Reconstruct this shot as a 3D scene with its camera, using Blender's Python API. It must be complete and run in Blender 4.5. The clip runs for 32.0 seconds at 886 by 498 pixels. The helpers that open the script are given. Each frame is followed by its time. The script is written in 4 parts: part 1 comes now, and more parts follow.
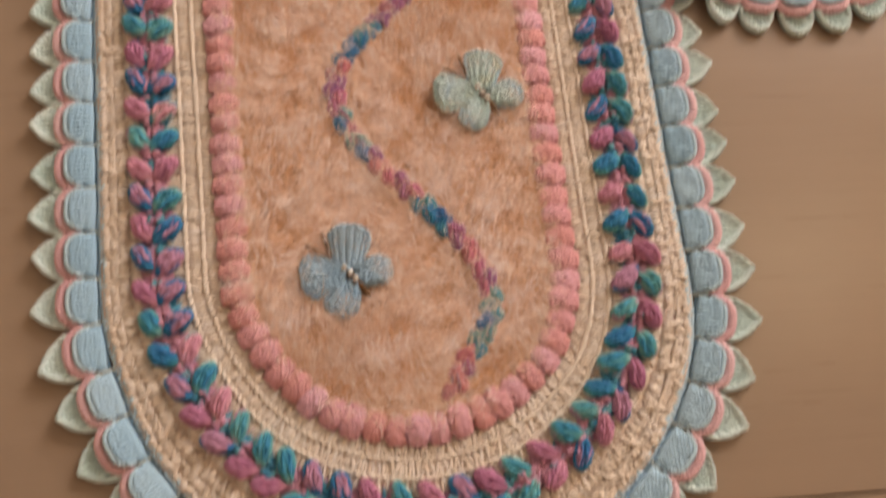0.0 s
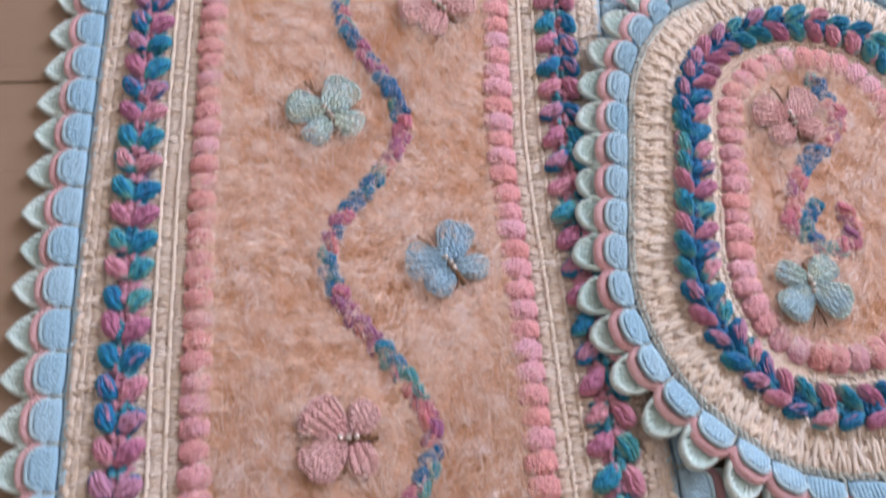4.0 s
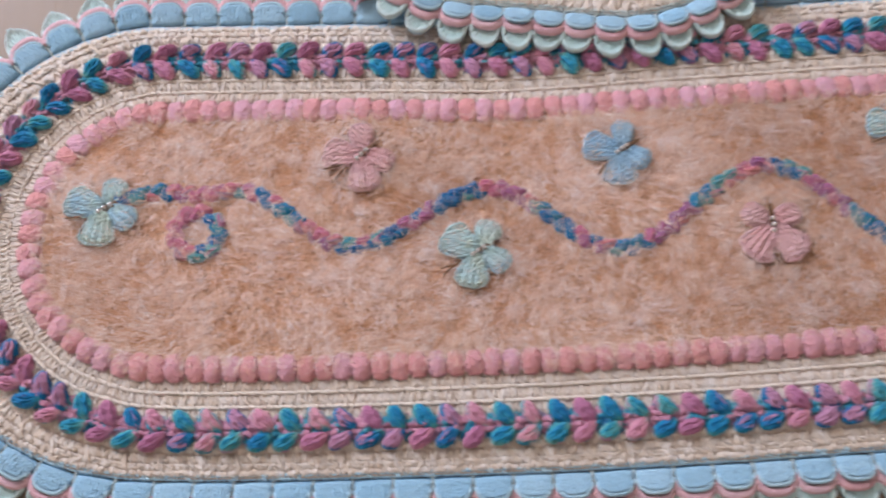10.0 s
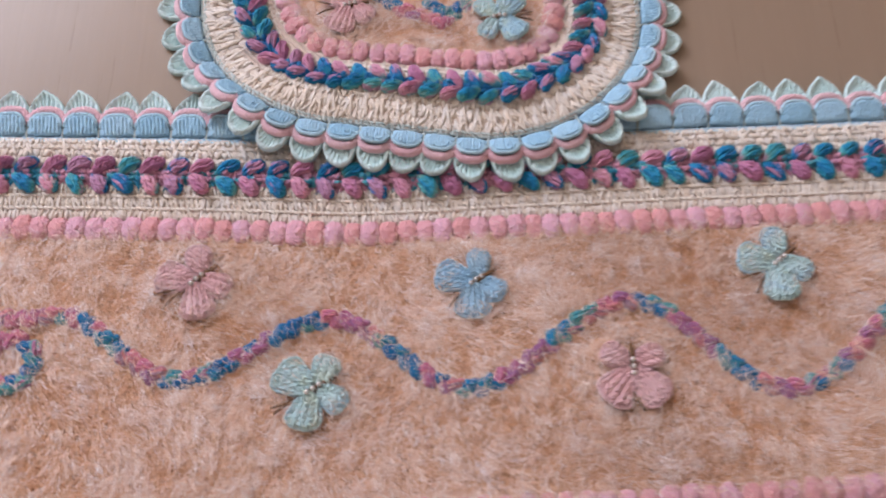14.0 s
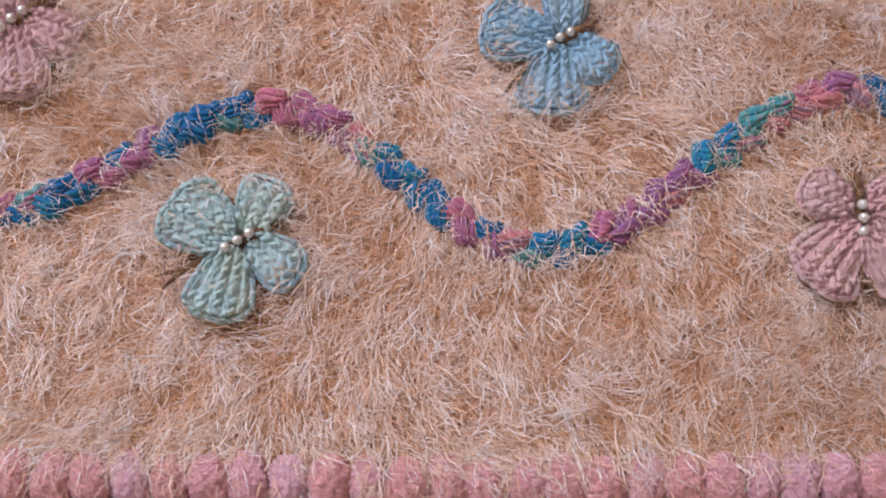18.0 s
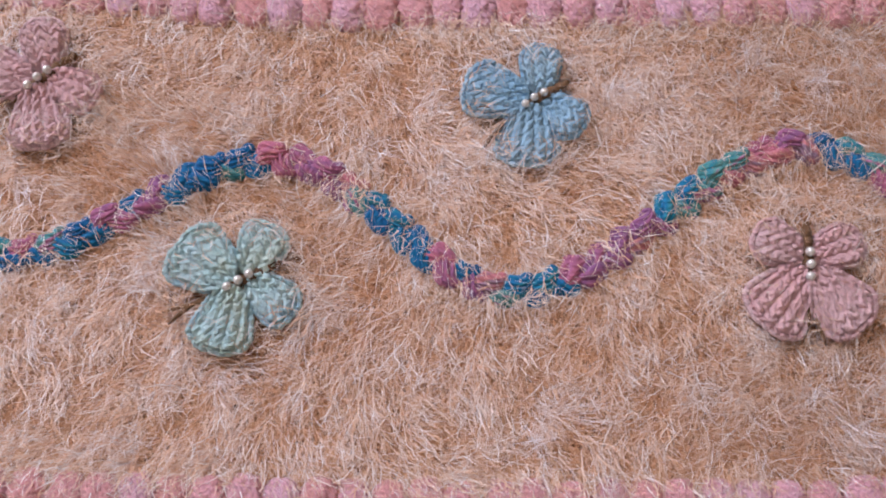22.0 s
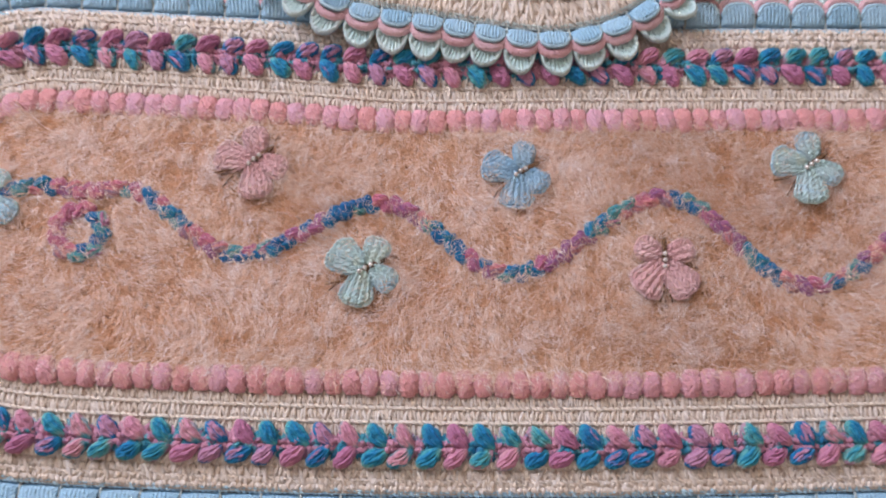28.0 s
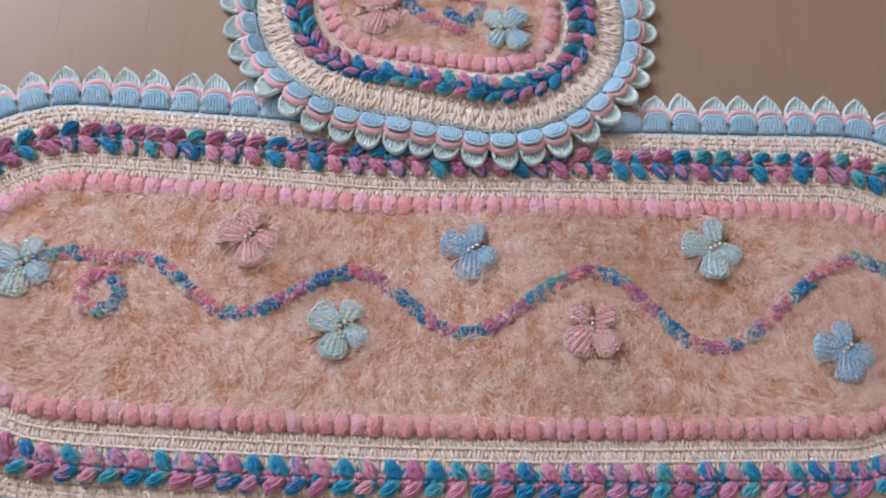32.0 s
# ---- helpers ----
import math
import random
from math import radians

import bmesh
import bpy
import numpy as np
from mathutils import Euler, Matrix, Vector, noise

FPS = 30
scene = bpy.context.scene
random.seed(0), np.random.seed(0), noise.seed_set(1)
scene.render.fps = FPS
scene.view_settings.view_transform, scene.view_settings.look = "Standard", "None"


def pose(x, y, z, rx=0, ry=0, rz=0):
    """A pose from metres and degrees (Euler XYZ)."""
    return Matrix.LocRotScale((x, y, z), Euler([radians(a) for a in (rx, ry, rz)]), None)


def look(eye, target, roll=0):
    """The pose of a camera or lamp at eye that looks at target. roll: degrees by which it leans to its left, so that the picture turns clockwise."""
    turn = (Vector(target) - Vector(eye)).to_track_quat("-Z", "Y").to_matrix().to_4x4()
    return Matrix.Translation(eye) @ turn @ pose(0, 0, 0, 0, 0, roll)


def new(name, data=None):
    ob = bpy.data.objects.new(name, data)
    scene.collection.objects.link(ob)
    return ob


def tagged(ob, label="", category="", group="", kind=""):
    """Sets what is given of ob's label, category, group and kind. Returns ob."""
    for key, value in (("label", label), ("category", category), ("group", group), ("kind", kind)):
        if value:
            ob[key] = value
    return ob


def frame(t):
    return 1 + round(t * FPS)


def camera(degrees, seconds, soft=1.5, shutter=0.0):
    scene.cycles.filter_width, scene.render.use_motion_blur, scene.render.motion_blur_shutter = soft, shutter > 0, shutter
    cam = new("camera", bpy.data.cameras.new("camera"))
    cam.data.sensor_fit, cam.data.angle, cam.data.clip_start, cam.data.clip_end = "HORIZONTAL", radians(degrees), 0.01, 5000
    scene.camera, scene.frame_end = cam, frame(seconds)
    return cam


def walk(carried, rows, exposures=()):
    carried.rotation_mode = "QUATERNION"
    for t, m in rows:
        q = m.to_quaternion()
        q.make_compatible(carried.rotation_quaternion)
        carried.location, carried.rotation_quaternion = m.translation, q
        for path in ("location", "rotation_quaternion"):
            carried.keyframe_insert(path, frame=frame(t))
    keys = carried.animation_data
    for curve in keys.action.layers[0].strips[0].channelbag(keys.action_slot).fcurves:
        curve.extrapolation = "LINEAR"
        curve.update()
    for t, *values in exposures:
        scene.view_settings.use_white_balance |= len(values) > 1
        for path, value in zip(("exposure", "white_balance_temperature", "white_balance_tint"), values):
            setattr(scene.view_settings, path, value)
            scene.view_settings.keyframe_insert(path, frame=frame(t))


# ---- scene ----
cam = camera(55.30, 32.0, soft=1.95, shutter=0.7)
PATH = [
    (0.0, 0.4836, -0.0103, 0.4936, 0.3570, 0.0386, 0.0124, 16.52),
    (0.5, 0.5048, -0.0216, 0.4862, 0.4098, 0.0261, -0.0024, 22.48),
    (1.0, 0.4897, -0.0130, 0.5016, 0.4106, 0.0207, 0.0090, 21.32),
    (1.5, 0.4714, -0.0010, 0.5184, 0.3484, 0.0215, 0.0343, 11.65),
    (2.0, 0.3982, 0.0022, 0.5139, 0.2818, 0.0230, 0.0280, 8.65),
    (2.5, 0.3317, 0.0116, 0.5148, 0.2112, 0.0166, 0.0296, -1.19),
    (3.0, 0.2970, 0.0067, 0.5104, 0.1509, 0.0196, 0.0324, 2.44),
    (3.5, 0.2741, 0.0142, 0.4971, 0.0979, 0.0370, 0.0297, 5.29),
    (4.0, 0.2363, 0.0353, 0.5009, 0.0453, 0.0580, 0.0395, 3.18),
    (4.5, 0.2097, 0.0347, 0.5113, 0.0020, 0.0634, 0.0574, 3.27),
    (6.5, 0.1128, -0.1146, 0.5286, -0.0743, 0.0149, 0.0834, 15.10),
    (7.0, 0.0496, -0.0915, 0.5301, -0.0302, 0.0486, 0.0568, -3.85),
    (7.5, -0.0278, -0.0707, 0.5626, -0.0672, 0.0308, 0.0746, -12.83),
    (8.0, -0.1055, -0.1444, 0.5548, -0.1417, -0.0204, 0.0718, -16.59),
    (8.5, -0.1434, -0.1686, 0.5713, -0.1648, -0.0350, 0.0899, -11.82),
    (9.0, -0.1580, -0.1687, 0.5943, -0.2039, -0.0405, 0.1133, -21.42),
    (9.5, -0.1299, -0.1665, 0.5947, -0.1453, -0.0332, 0.1130, -9.84),
    (10.0, -0.0922, -0.1783, 0.6062, -0.0925, -0.0396, 0.1258, -2.99),
    (10.5, -0.0407, -0.1798, 0.6415, -0.0282, -0.0462, 0.1598, 3.00),
    (11.0, 0.0071, -0.1781, 0.6695, 0.0396, -0.0388, 0.1904, 10.03),
    (11.5, 0.0440, -0.1802, 0.6649, 0.0849, -0.0352, 0.1882, 11.73),
    (12.0, 0.0601, -0.1693, 0.6658, 0.1060, -0.0291, 0.1880, 16.46),
    (12.5, 0.0725, -0.1829, 0.6556, 0.1249, -0.0281, 0.1831, 18.50),
    (13.0, 0.0614, -0.1612, 0.6475, 0.0875, -0.0046, 0.1733, 11.09),
    (13.5, 0.0480, -0.1511, 0.6125, 0.0546, 0.0209, 0.1431, 3.60),
    (14.0, 0.0125, -0.1324, 0.5748, 0.0210, 0.0502, 0.1094, 0.92),
    (14.5, -0.0138, -0.1220, 0.5334, -0.0016, 0.0387, 0.0601, 1.59),
    (15.0, -0.0142, -0.1245, 0.4883, 0.0040, 0.0435, 0.0178, 2.88),
    (15.5, -0.0137, -0.1098, 0.4518, -0.0065, 0.0192, -0.0312, -0.38),
    (17.5, 0.0081, -0.0575, 0.3054, 0.0205, 0.0229, -0.1879, 7.86),
    (18.0, 0.0009, -0.0584, 0.3028, 0.0050, 0.0197, -0.1910, 3.14),
    (18.5, 0.0006, -0.0582, 0.3030, 0.0047, 0.0222, -0.1905, 3.51),
    (19.0, 0.0020, -0.0577, 0.3033, 0.0044, 0.0248, -0.1899, 2.20),
    (19.5, 0.0036, -0.0609, 0.3017, 0.0041, 0.0256, -0.1907, 0.71),
    (20.0, 0.0055, -0.0553, 0.3075, 0.0046, 0.0232, -0.1863, -0.03),
    (20.5, 0.0070, -0.0563, 0.3109, 0.0075, 0.0302, -0.1816, 0.84),
    (21.0, 0.0075, -0.0585, 0.3204, 0.0115, 0.0358, -0.1706, 3.07),
    (21.5, 0.0062, -0.0625, 0.3286, 0.0108, 0.0420, -0.1603, 3.00),
    (22.0, 0.0093, -0.0578, 0.3310, 0.0099, 0.0362, -0.1600, 0.98),
    (22.5, 0.0057, -0.0618, 0.3306, 0.0062, 0.0360, -0.1598, 0.78),
    (23.0, 0.0013, -0.0607, 0.3374, 0.0003, 0.0337, -0.1536, -0.27),
    (23.5, 0.0039, -0.0573, 0.3394, -0.0004, 0.0202, -0.1545, -2.13),
    (24.0, -0.0064, -0.0691, 0.3392, 0.0010, 0.0215, -0.1525, 5.44),
    (24.5, -0.0089, -0.0657, 0.3443, -0.0020, 0.0175, -0.1487, 5.76),
    (25.0, -0.0103, -0.0704, 0.3475, -0.0018, 0.0169, -0.1448, 6.66),
    (25.5, -0.0125, -0.0665, 0.3756, -0.0068, 0.0135, -0.1180, 4.80),
    (27.5, -0.0211, -0.1208, 0.5700, -0.0127, -0.0328, 0.0779, 5.96),
    (28.0, -0.0218, -0.1193, 0.6105, -0.0133, -0.0176, 0.1210, 5.41),
    (28.5, -0.0297, -0.1247, 0.6635, -0.0239, -0.0260, 0.1733, 4.60),
    (29.0, -0.0271, -0.1418, 0.7078, -0.0192, -0.0398, 0.2183, 5.17),
    (29.5, -0.0294, -0.1478, 0.7312, -0.0170, -0.0309, 0.2452, 6.69),
    (30.0, -0.0264, -0.1643, 0.7480, -0.0119, -0.0249, 0.2681, 6.03),
    (30.5, -0.0267, -0.1636, 0.7526, -0.0111, -0.0285, 0.2714, 5.53),
    (31.0, -0.0230, -0.1680, 0.7509, -0.0081, -0.0301, 0.2706, 4.96),
    (31.5, -0.0134, -0.1672, 0.7441, 0.0040, -0.0201, 0.2666, 6.19),
    (32.0, -0.0034, -0.1578, 0.7237, 0.0114, -0.0100, 0.2462, 7.30),
]
EXPOSURES = [(0.0, -0.02, 9000, 17), (0.5, 0.03, 7600, 15), (1.0, 0.13, 6450, 15), (2.0, 0.16, 6350, 15), (3.0, 0.15, 6750, 17), (4.0, 0.07, 6400, 15), (6.2, 0.05, 6350, 16), (7.0, 0.05, 5750, 15), (7.9, -0.05, 6200, 13), (9.0, -0.06, 6250, 12), (15.0, -0.03, 6250, 14), (19.0, -0.09, 6150, 13), (25.0, -0.06, 6050, 13), (28.0, -0.06, 6350, 15), (30.0, -0.09, 6150, 14), (32.0, -0.09, 6150, 14)]
walk(cam, [(r[0], look(r[1:4], r[4:7], r[7])) for r in PATH], EXPOSURES)

# ---- light: daylight from one window on the far (+Y) side of a plain room ----
world = bpy.data.worlds.new("world")
scene.world = world
world.use_nodes = True
wn = world.node_tree.nodes
sky = wn.new("ShaderNodeTexSky")
sky.sky_type = 'NISHITA'
sky.sun_disc = False
sky.sun_elevation, sky.sun_rotation = radians(40), radians(0)
world.node_tree.links.new(sky.outputs[0], wn["Background"].inputs[0])
wn["Background"].inputs[1].default_value = 0.1

ROOM = (-2.6, 2.41, -1.8775, 2.0, 2.5)      # x0, x1, y0, y1, height
WIN = (-2.5, -0.85, 0.7, 2.3)            # x0, x1, z0, z1 of the window opening

lamp = bpy.data.lights.new("window_daylight", 'AREA')
lamp.shape, lamp.size, lamp.size_y = 'RECTANGLE', WIN[1] - WIN[0] - 0.1, WIN[3] - WIN[2] - 0.1
lamp.energy, lamp.color = 97.0, (0.965, 0.98, 1.105)
lamp_ob = new("window_daylight", lamp)
lamp_ob.matrix_world = look(((WIN[0] + WIN[1]) / 2, ROOM[3] + 0.03, (WIN[2] + WIN[3]) / 2), (0.0, 0.5, 0.3))


# a small ceiling light, mirrored in the floor
bulb = bpy.data.lights.new("ceiling_bulb", 'AREA')
bulb.shape, bulb.size, bulb.energy, bulb.color = 'DISK', 0.30, 2.5, (1.0, 0.86, 0.66)
bulb_ob = new("ceiling_bulb", bulb)
bulb_ob.location = (-0.12, 1.58, 2.425)


# ---- materials ----
def nodes_of(name, rough=0.9, spec=0.3, metal=0.0):
    m = bpy.data.materials.new(name)
    m.use_nodes = True
    b = m.node_tree.nodes["Principled BSDF"]
    b.inputs["Roughness"].default_value = rough
    b.inputs["Metallic"].default_value = metal
    b.inputs["Specular IOR Level"].default_value = spec
    return m, m.node_tree.nodes, m.node_tree.links, b


def ramp(nd, stops, mode='LINEAR'):
    r = nd.new("ShaderNodeValToRGB")
    r.color_ramp.interpolation = mode
    while len(r.color_ramp.elements) < len(stops):
        r.color_ramp.elements.new(0.5)
    for e, (p, c) in zip(r.color_ramp.elements, stops):
        e.position, e.color = p, (*c, 1)
    return r


def noise_tex(nd, lk, scale, detail=3.0, rough=0.6, stretch=None, coord="Object"):
    tc = nd.new("ShaderNodeTexCoord")
    n = nd.new("ShaderNodeTexNoise")
    n.inputs["Scale"].default_value, n.inputs["Detail"].default_value, n.inputs["Roughness"].default_value = scale, detail, rough
    if stretch:
        mp = nd.new("ShaderNodeMapping")
        mp.inputs["Scale"].default_value = stretch
        lk.new(tc.outputs[coord], mp.inputs[0])
        lk.new(mp.outputs[0], n.inputs["Vector"])
    else:
        lk.new(tc.outputs[coord], n.inputs["Vector"])
    return n


def mix(nd, lk, a, b, fac, mode='MIX'):
    m = nd.new("ShaderNodeMix")
    m.data_type, m.blend_type = 'RGBA', mode
    for s, v in ((0, fac), (6, a), (7, b)):
        if isinstance(v, (float, int)):
            m.inputs[s].default_value = v
        elif isinstance(v, tuple):
            m.inputs[s].default_value = (*v, 1)
        else:
            lk.new(v, m.inputs[s])
    return m.outputs[2]


def yarn(name, stops, source="object", cloud=60.0, spread=0.5, fibre=900.0, bump=0.6, sheen=0.2, rough=0.95, ply=130.0, twist=0.5, strand=None):
    """Crochet cotton: colour picked per piece, blotched along the yarn, with fine fibres."""
    m, nd, lk, b = nodes_of(name, rough, 0.2)
    n1 = noise_tex(nd, lk, cloud, 2.0, 0.5, strand)
    if source == "object":
        pick = nd.new("ShaderNodeObjectInfo").outputs["Random"]
    else:
        pick = nd.new("ShaderNodeNewGeometry").outputs["Random Per Island"]
    off = nd.new("ShaderNodeMath")
    off.operation = 'MULTIPLY_ADD'
    sub = nd.new("ShaderNodeMath")
    sub.operation = 'SUBTRACT'
    lk.new(n1.outputs[0], sub.inputs[0])
    sub.inputs[1].default_value = 0.5
    lk.new(sub.outputs[0], off.inputs[0])
    off.inputs[1].default_value = spread * 2.4
    lk.new(pick, off.inputs[2])
    r = ramp(nd, stops)
    lk.new(off.outputs[0], r.inputs[0])
    n2 = noise_tex(nd, lk, fibre, 4.0, 0.7)
    r2 = ramp(nd, [(0.28, (0.72, 0.70, 0.70)), (0.62, (1.06, 1.06, 1.06))])
    lk.new(n2.outputs[0], r2.inputs[0])
    col = mix(nd, lk, r.outputs[0], r2.outputs[0], 0.75 if bump else 0.0, 'MULTIPLY')
    lk.new(col, b.inputs["Base Color"])
    if bump:
        tc = nd.new("ShaderNodeTexCoord")
        wv = nd.new("ShaderNodeTexWave")
        wv.bands_direction = 'DIAGONAL'
        wv.inputs["Scale"].default_value, wv.inputs["Distortion"].default_value = ply, 5.0
        wv.inputs["Detail"].default_value, wv.inputs["Detail Scale"].default_value = 2.0, 1.4
        lk.new(tc.outputs["Object"], wv.inputs["Vector"])
        both = nd.new("ShaderNodeMath")
        both.operation = 'MULTIPLY_ADD'
        lk.new(wv.outputs["Fac"], both.inputs[0])
        both.inputs[1].default_value = twist
        lk.new(n2.outputs[0], both.inputs[2])
        bp = nd.new("ShaderNodeBump")
        bp.inputs["Strength"].default_value, bp.inputs["Distance"].default_value = bump, 0.0014
        lk.new(both.outputs[0], bp.inputs["Height"])
        lk.new(bp.outputs[0], b.inputs["Normal"])
    b.inputs["Sheen Weight"].default_value = sheen
    b.inputs["Sheen Roughness"].default_value = 0.5
    return m


PINKISH = [(0.0, (0.50, 0.20, 0.35)), (0.3, (0.60, 0.26, 0.38)), (0.6, (0.68, 0.33, 0.43)), (0.74, (0.70, 0.38, 0.44)), (0.92, (0.16, 0.40, 0.44)), (1.0, (0.06, 0.32, 0.45))]
BLUISH = [(0.0, (0.52, 0.27, 0.42)), (0.03, (0.46, 0.26, 0.42)), (0.12, (0.012, 0.17, 0.42)), (0.38, (0.014, 0.25, 0.49)), (0.58, (0.03, 0.31, 0.46)), (0.74, (0.10, 0.42, 0.45)), (0.9, (0.22, 0.48, 0.47)), (1.0, (0.50, 0.32, 0.42))]
CORDPINK = [(0.0, (0.30, 0.12, 0.27)), (0.3, (0.45, 0.15, 0.27)), (0.6, (0.57, 0.18, 0.26)), (0.85, (0.60, 0.22, 0.23)), (1.0, (0.36, 0.22, 0.30))]
CORDBLUE = [(0.0, (0.010, 0.13, 0.34)), (0.4, (0.015, 0.19, 0.40)), (0.6, (0.03, 0.25, 0.36)), (0.8, (0.10, 0.33, 0.34)), (0.92, (0.16, 0.36, 0.36)), (1.0, (0.45, 0.18, 0.32))]
HALVES = (0.22, 0.85, 0.85)      # broad runs, two tones in one puff
STRANDS = (0.22, 2.6, 2.6)      # colour runs along the yarn
M_PUFF_P = yarn("variegated_pink_yarn", PINKISH, cloud=150, spread=0.75, strand=HALVES)
M_PUFF_B = yarn("variegated_blue_yarn", BLUISH, cloud=150, spread=0.75, strand=HALVES)
M_CORD_P = yarn("cord_pink_yarn", CORDPINK, cloud=120, spread=0.5, ply=220.0, twist=0.5, strand=STRANDS)
M_CORD_B = yarn("cord_blue_yarn", CORDBLUE, cloud=120, spread=0.5, ply=220.0, twist=0.5, strand=STRANDS)
M_CORE = yarn("braid_core_yarn", [(0.0, (0.014, 0.19, 0.44)), (0.50, (0.03, 0.30, 0.48)), (0.74, (0.10, 0.40, 0.47)), (0.86, (0.50, 0.26, 0.42)), (1.0, (0.66, 0.32, 0.44))], cloud=70, spread=1.4, bump=0.9)
M_BOBBLE = yarn("salmon_pink_yarn", [(0.0, (0.86, 0.40, 0.40)), (0.5, (0.87, 0.44, 0.50)), (1.0, (0.87, 0.51, 0.64))], cloud=160, spread=0.5, bump=1.0, fibre=900, twist=0.3, ply=180.0)
M_BLUE = yarn("powder_blue_yarn", [(0.0, (0.34, 0.60, 0.79)), (1.0, (0.44, 0.69, 0.86))], cloud=40, spread=0.3, bump=0.6, ply=190.0, twist=0.5)
M_BLUE_RIM = yarn("pale_blue_edge_yarn", [(0.0, (0.43, 0.67, 0.81)), (1.0, (0.51, 0.74, 0.86))], cloud=40, spread=0.3, bump=0.6, ply=190.0, twist=0.5)
M_PINK = yarn("coral_pink_yarn", [(0.0, (0.80, 0.48, 0.53)), (1.0, (0.84, 0.58, 0.63))], cloud=40, spread=0.3, bump=0.6, ply=190.0, twist=0.5)
M_MINT = yarn("mint_green_yarn", [(0.0, (0.54, 0.76, 0.75)), (1.0, (0.65, 0.84, 0.83))], cloud=40, spread=0.4, bump=0.6, ply=190.0, twist=0.5)
M_MINT_RIM = yarn("pale_mint_edge_yarn", [(0.0, (0.60, 0.80, 0.79)), (1.0, (0.70, 0.86, 0.86))], cloud=40, spread=0.4, bump=0.6, ply=190.0, twist=0.5)
M_GREY = yarn("pale_sage_cord", [(0.0, (0.48, 0.55, 0.52)), (1.0, (0.62, 0.68, 0.65))], "island", cloud=40, spread=0.3)
M_BEIGE = yarn("peach_beige_yarn", [(0.0, (0.77, 0.66, 0.55)), (0.5, (0.82, 0.735, 0.64)), (1.0, (0.85, 0.79, 0.73))], "island", cloud=25, spread=0.5)
M_CREAM = yarn("cream_ridge_yarn", [(0.0, (0.82, 0.73, 0.62)), (1.0, (0.86, 0.79, 0.70))], "island", cloud=25, spread=0.6)
M_BACK = yarn("tan_ground_yarn", [(0.0, (0.70, 0.55, 0.43)), (1.0, (0.80, 0.66, 0.55))], cloud=120, spread=0.8, bump=0.9)
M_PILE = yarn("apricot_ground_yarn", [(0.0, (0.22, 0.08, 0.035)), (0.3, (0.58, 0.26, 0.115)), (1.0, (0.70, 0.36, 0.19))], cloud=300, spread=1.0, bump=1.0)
M_FUZZ = yarn("apricot_fuzz", [(0.0, (0.72, 0.345, 0.16)), (0.5, (0.80, 0.45, 0.26)), (0.85, (0.87, 0.575, 0.41)), (1.0, (0.92, 0.73, 0.61))], "island", cloud=60, spread=0.22, bump=0.0, sheen=0.0, rough=0.5)
M_LASH = yarn("pale_eyelash_fibre", [(0.0, (0.83, 0.50, 0.32)), (0.45, (0.90, 0.65, 0.50)), (0.72, (0.95, 0.81, 0.75)), (1.0, (0.97, 0.93, 0.95))], "island", cloud=60, spread=0.25, bump=0.0, sheen=0.0, rough=0.4)
M_LOCK = yarn("whitish_lock_fibre", [(0.0, (0.86, 0.66, 0.56)), (0.4, (0.92, 0.80, 0.77)), (1.0, (0.95, 0.91, 0.97))], "island", cloud=60, spread=0.25, bump=0.0, sheen=0.0, rough=0.4)
M_WING_G = yarn("mint_wing_yarn", [(0.0, (0.70, 0.86, 0.77)), (0.3, (0.60, 0.85, 0.85)), (0.65, (0.66, 0.88, 0.90)), (1.0, (0.50, 0.79, 0.94))], cloud=75, spread=0.75, fibre=1300, bump=1.0, sheen=0.15)
M_WING_B = yarn("sky_wing_yarn", [(0.0, (0.36, 0.65, 0.90)), (1.0, (0.52, 0.77, 0.94))], cloud=60, spread=0.4, fibre=1300, bump=1.0, sheen=0.15)
M_WING_P = yarn("rose_wing_yarn", [(0.0, (0.94, 0.55, 0.56)), (1.0, (0.95, 0.68, 0.70))], cloud=60, spread=0.4, fibre=1300, bump=1.0, sheen=0.15)
M_BROWN = yarn("brown_body_yarn", [(0.0, (0.13, 0.065, 0.03)), (1.0, (0.24, 0.13, 0.065))], cloud=200, spread=0.6)
M_PEARL, _nd, _lk, _b = nodes_of("ivory_pearl", 0.12, 0.6)
_n = noise_tex(_nd, _lk, 300.0, 1.0)
_r = ramp(_nd, [(0.3, (0.66, 0.63, 0.59)), (0.8, (0.78, 0.76, 0.73))])
_lk.new(_n.outputs[0], _r.inputs[0])
_lk.new(_r.outputs[0], _b.inputs["Base Color"])
_b.inputs["Coat Weight"].default_value = 0.6
_b.inputs["Metallic"].default_value = 0.35


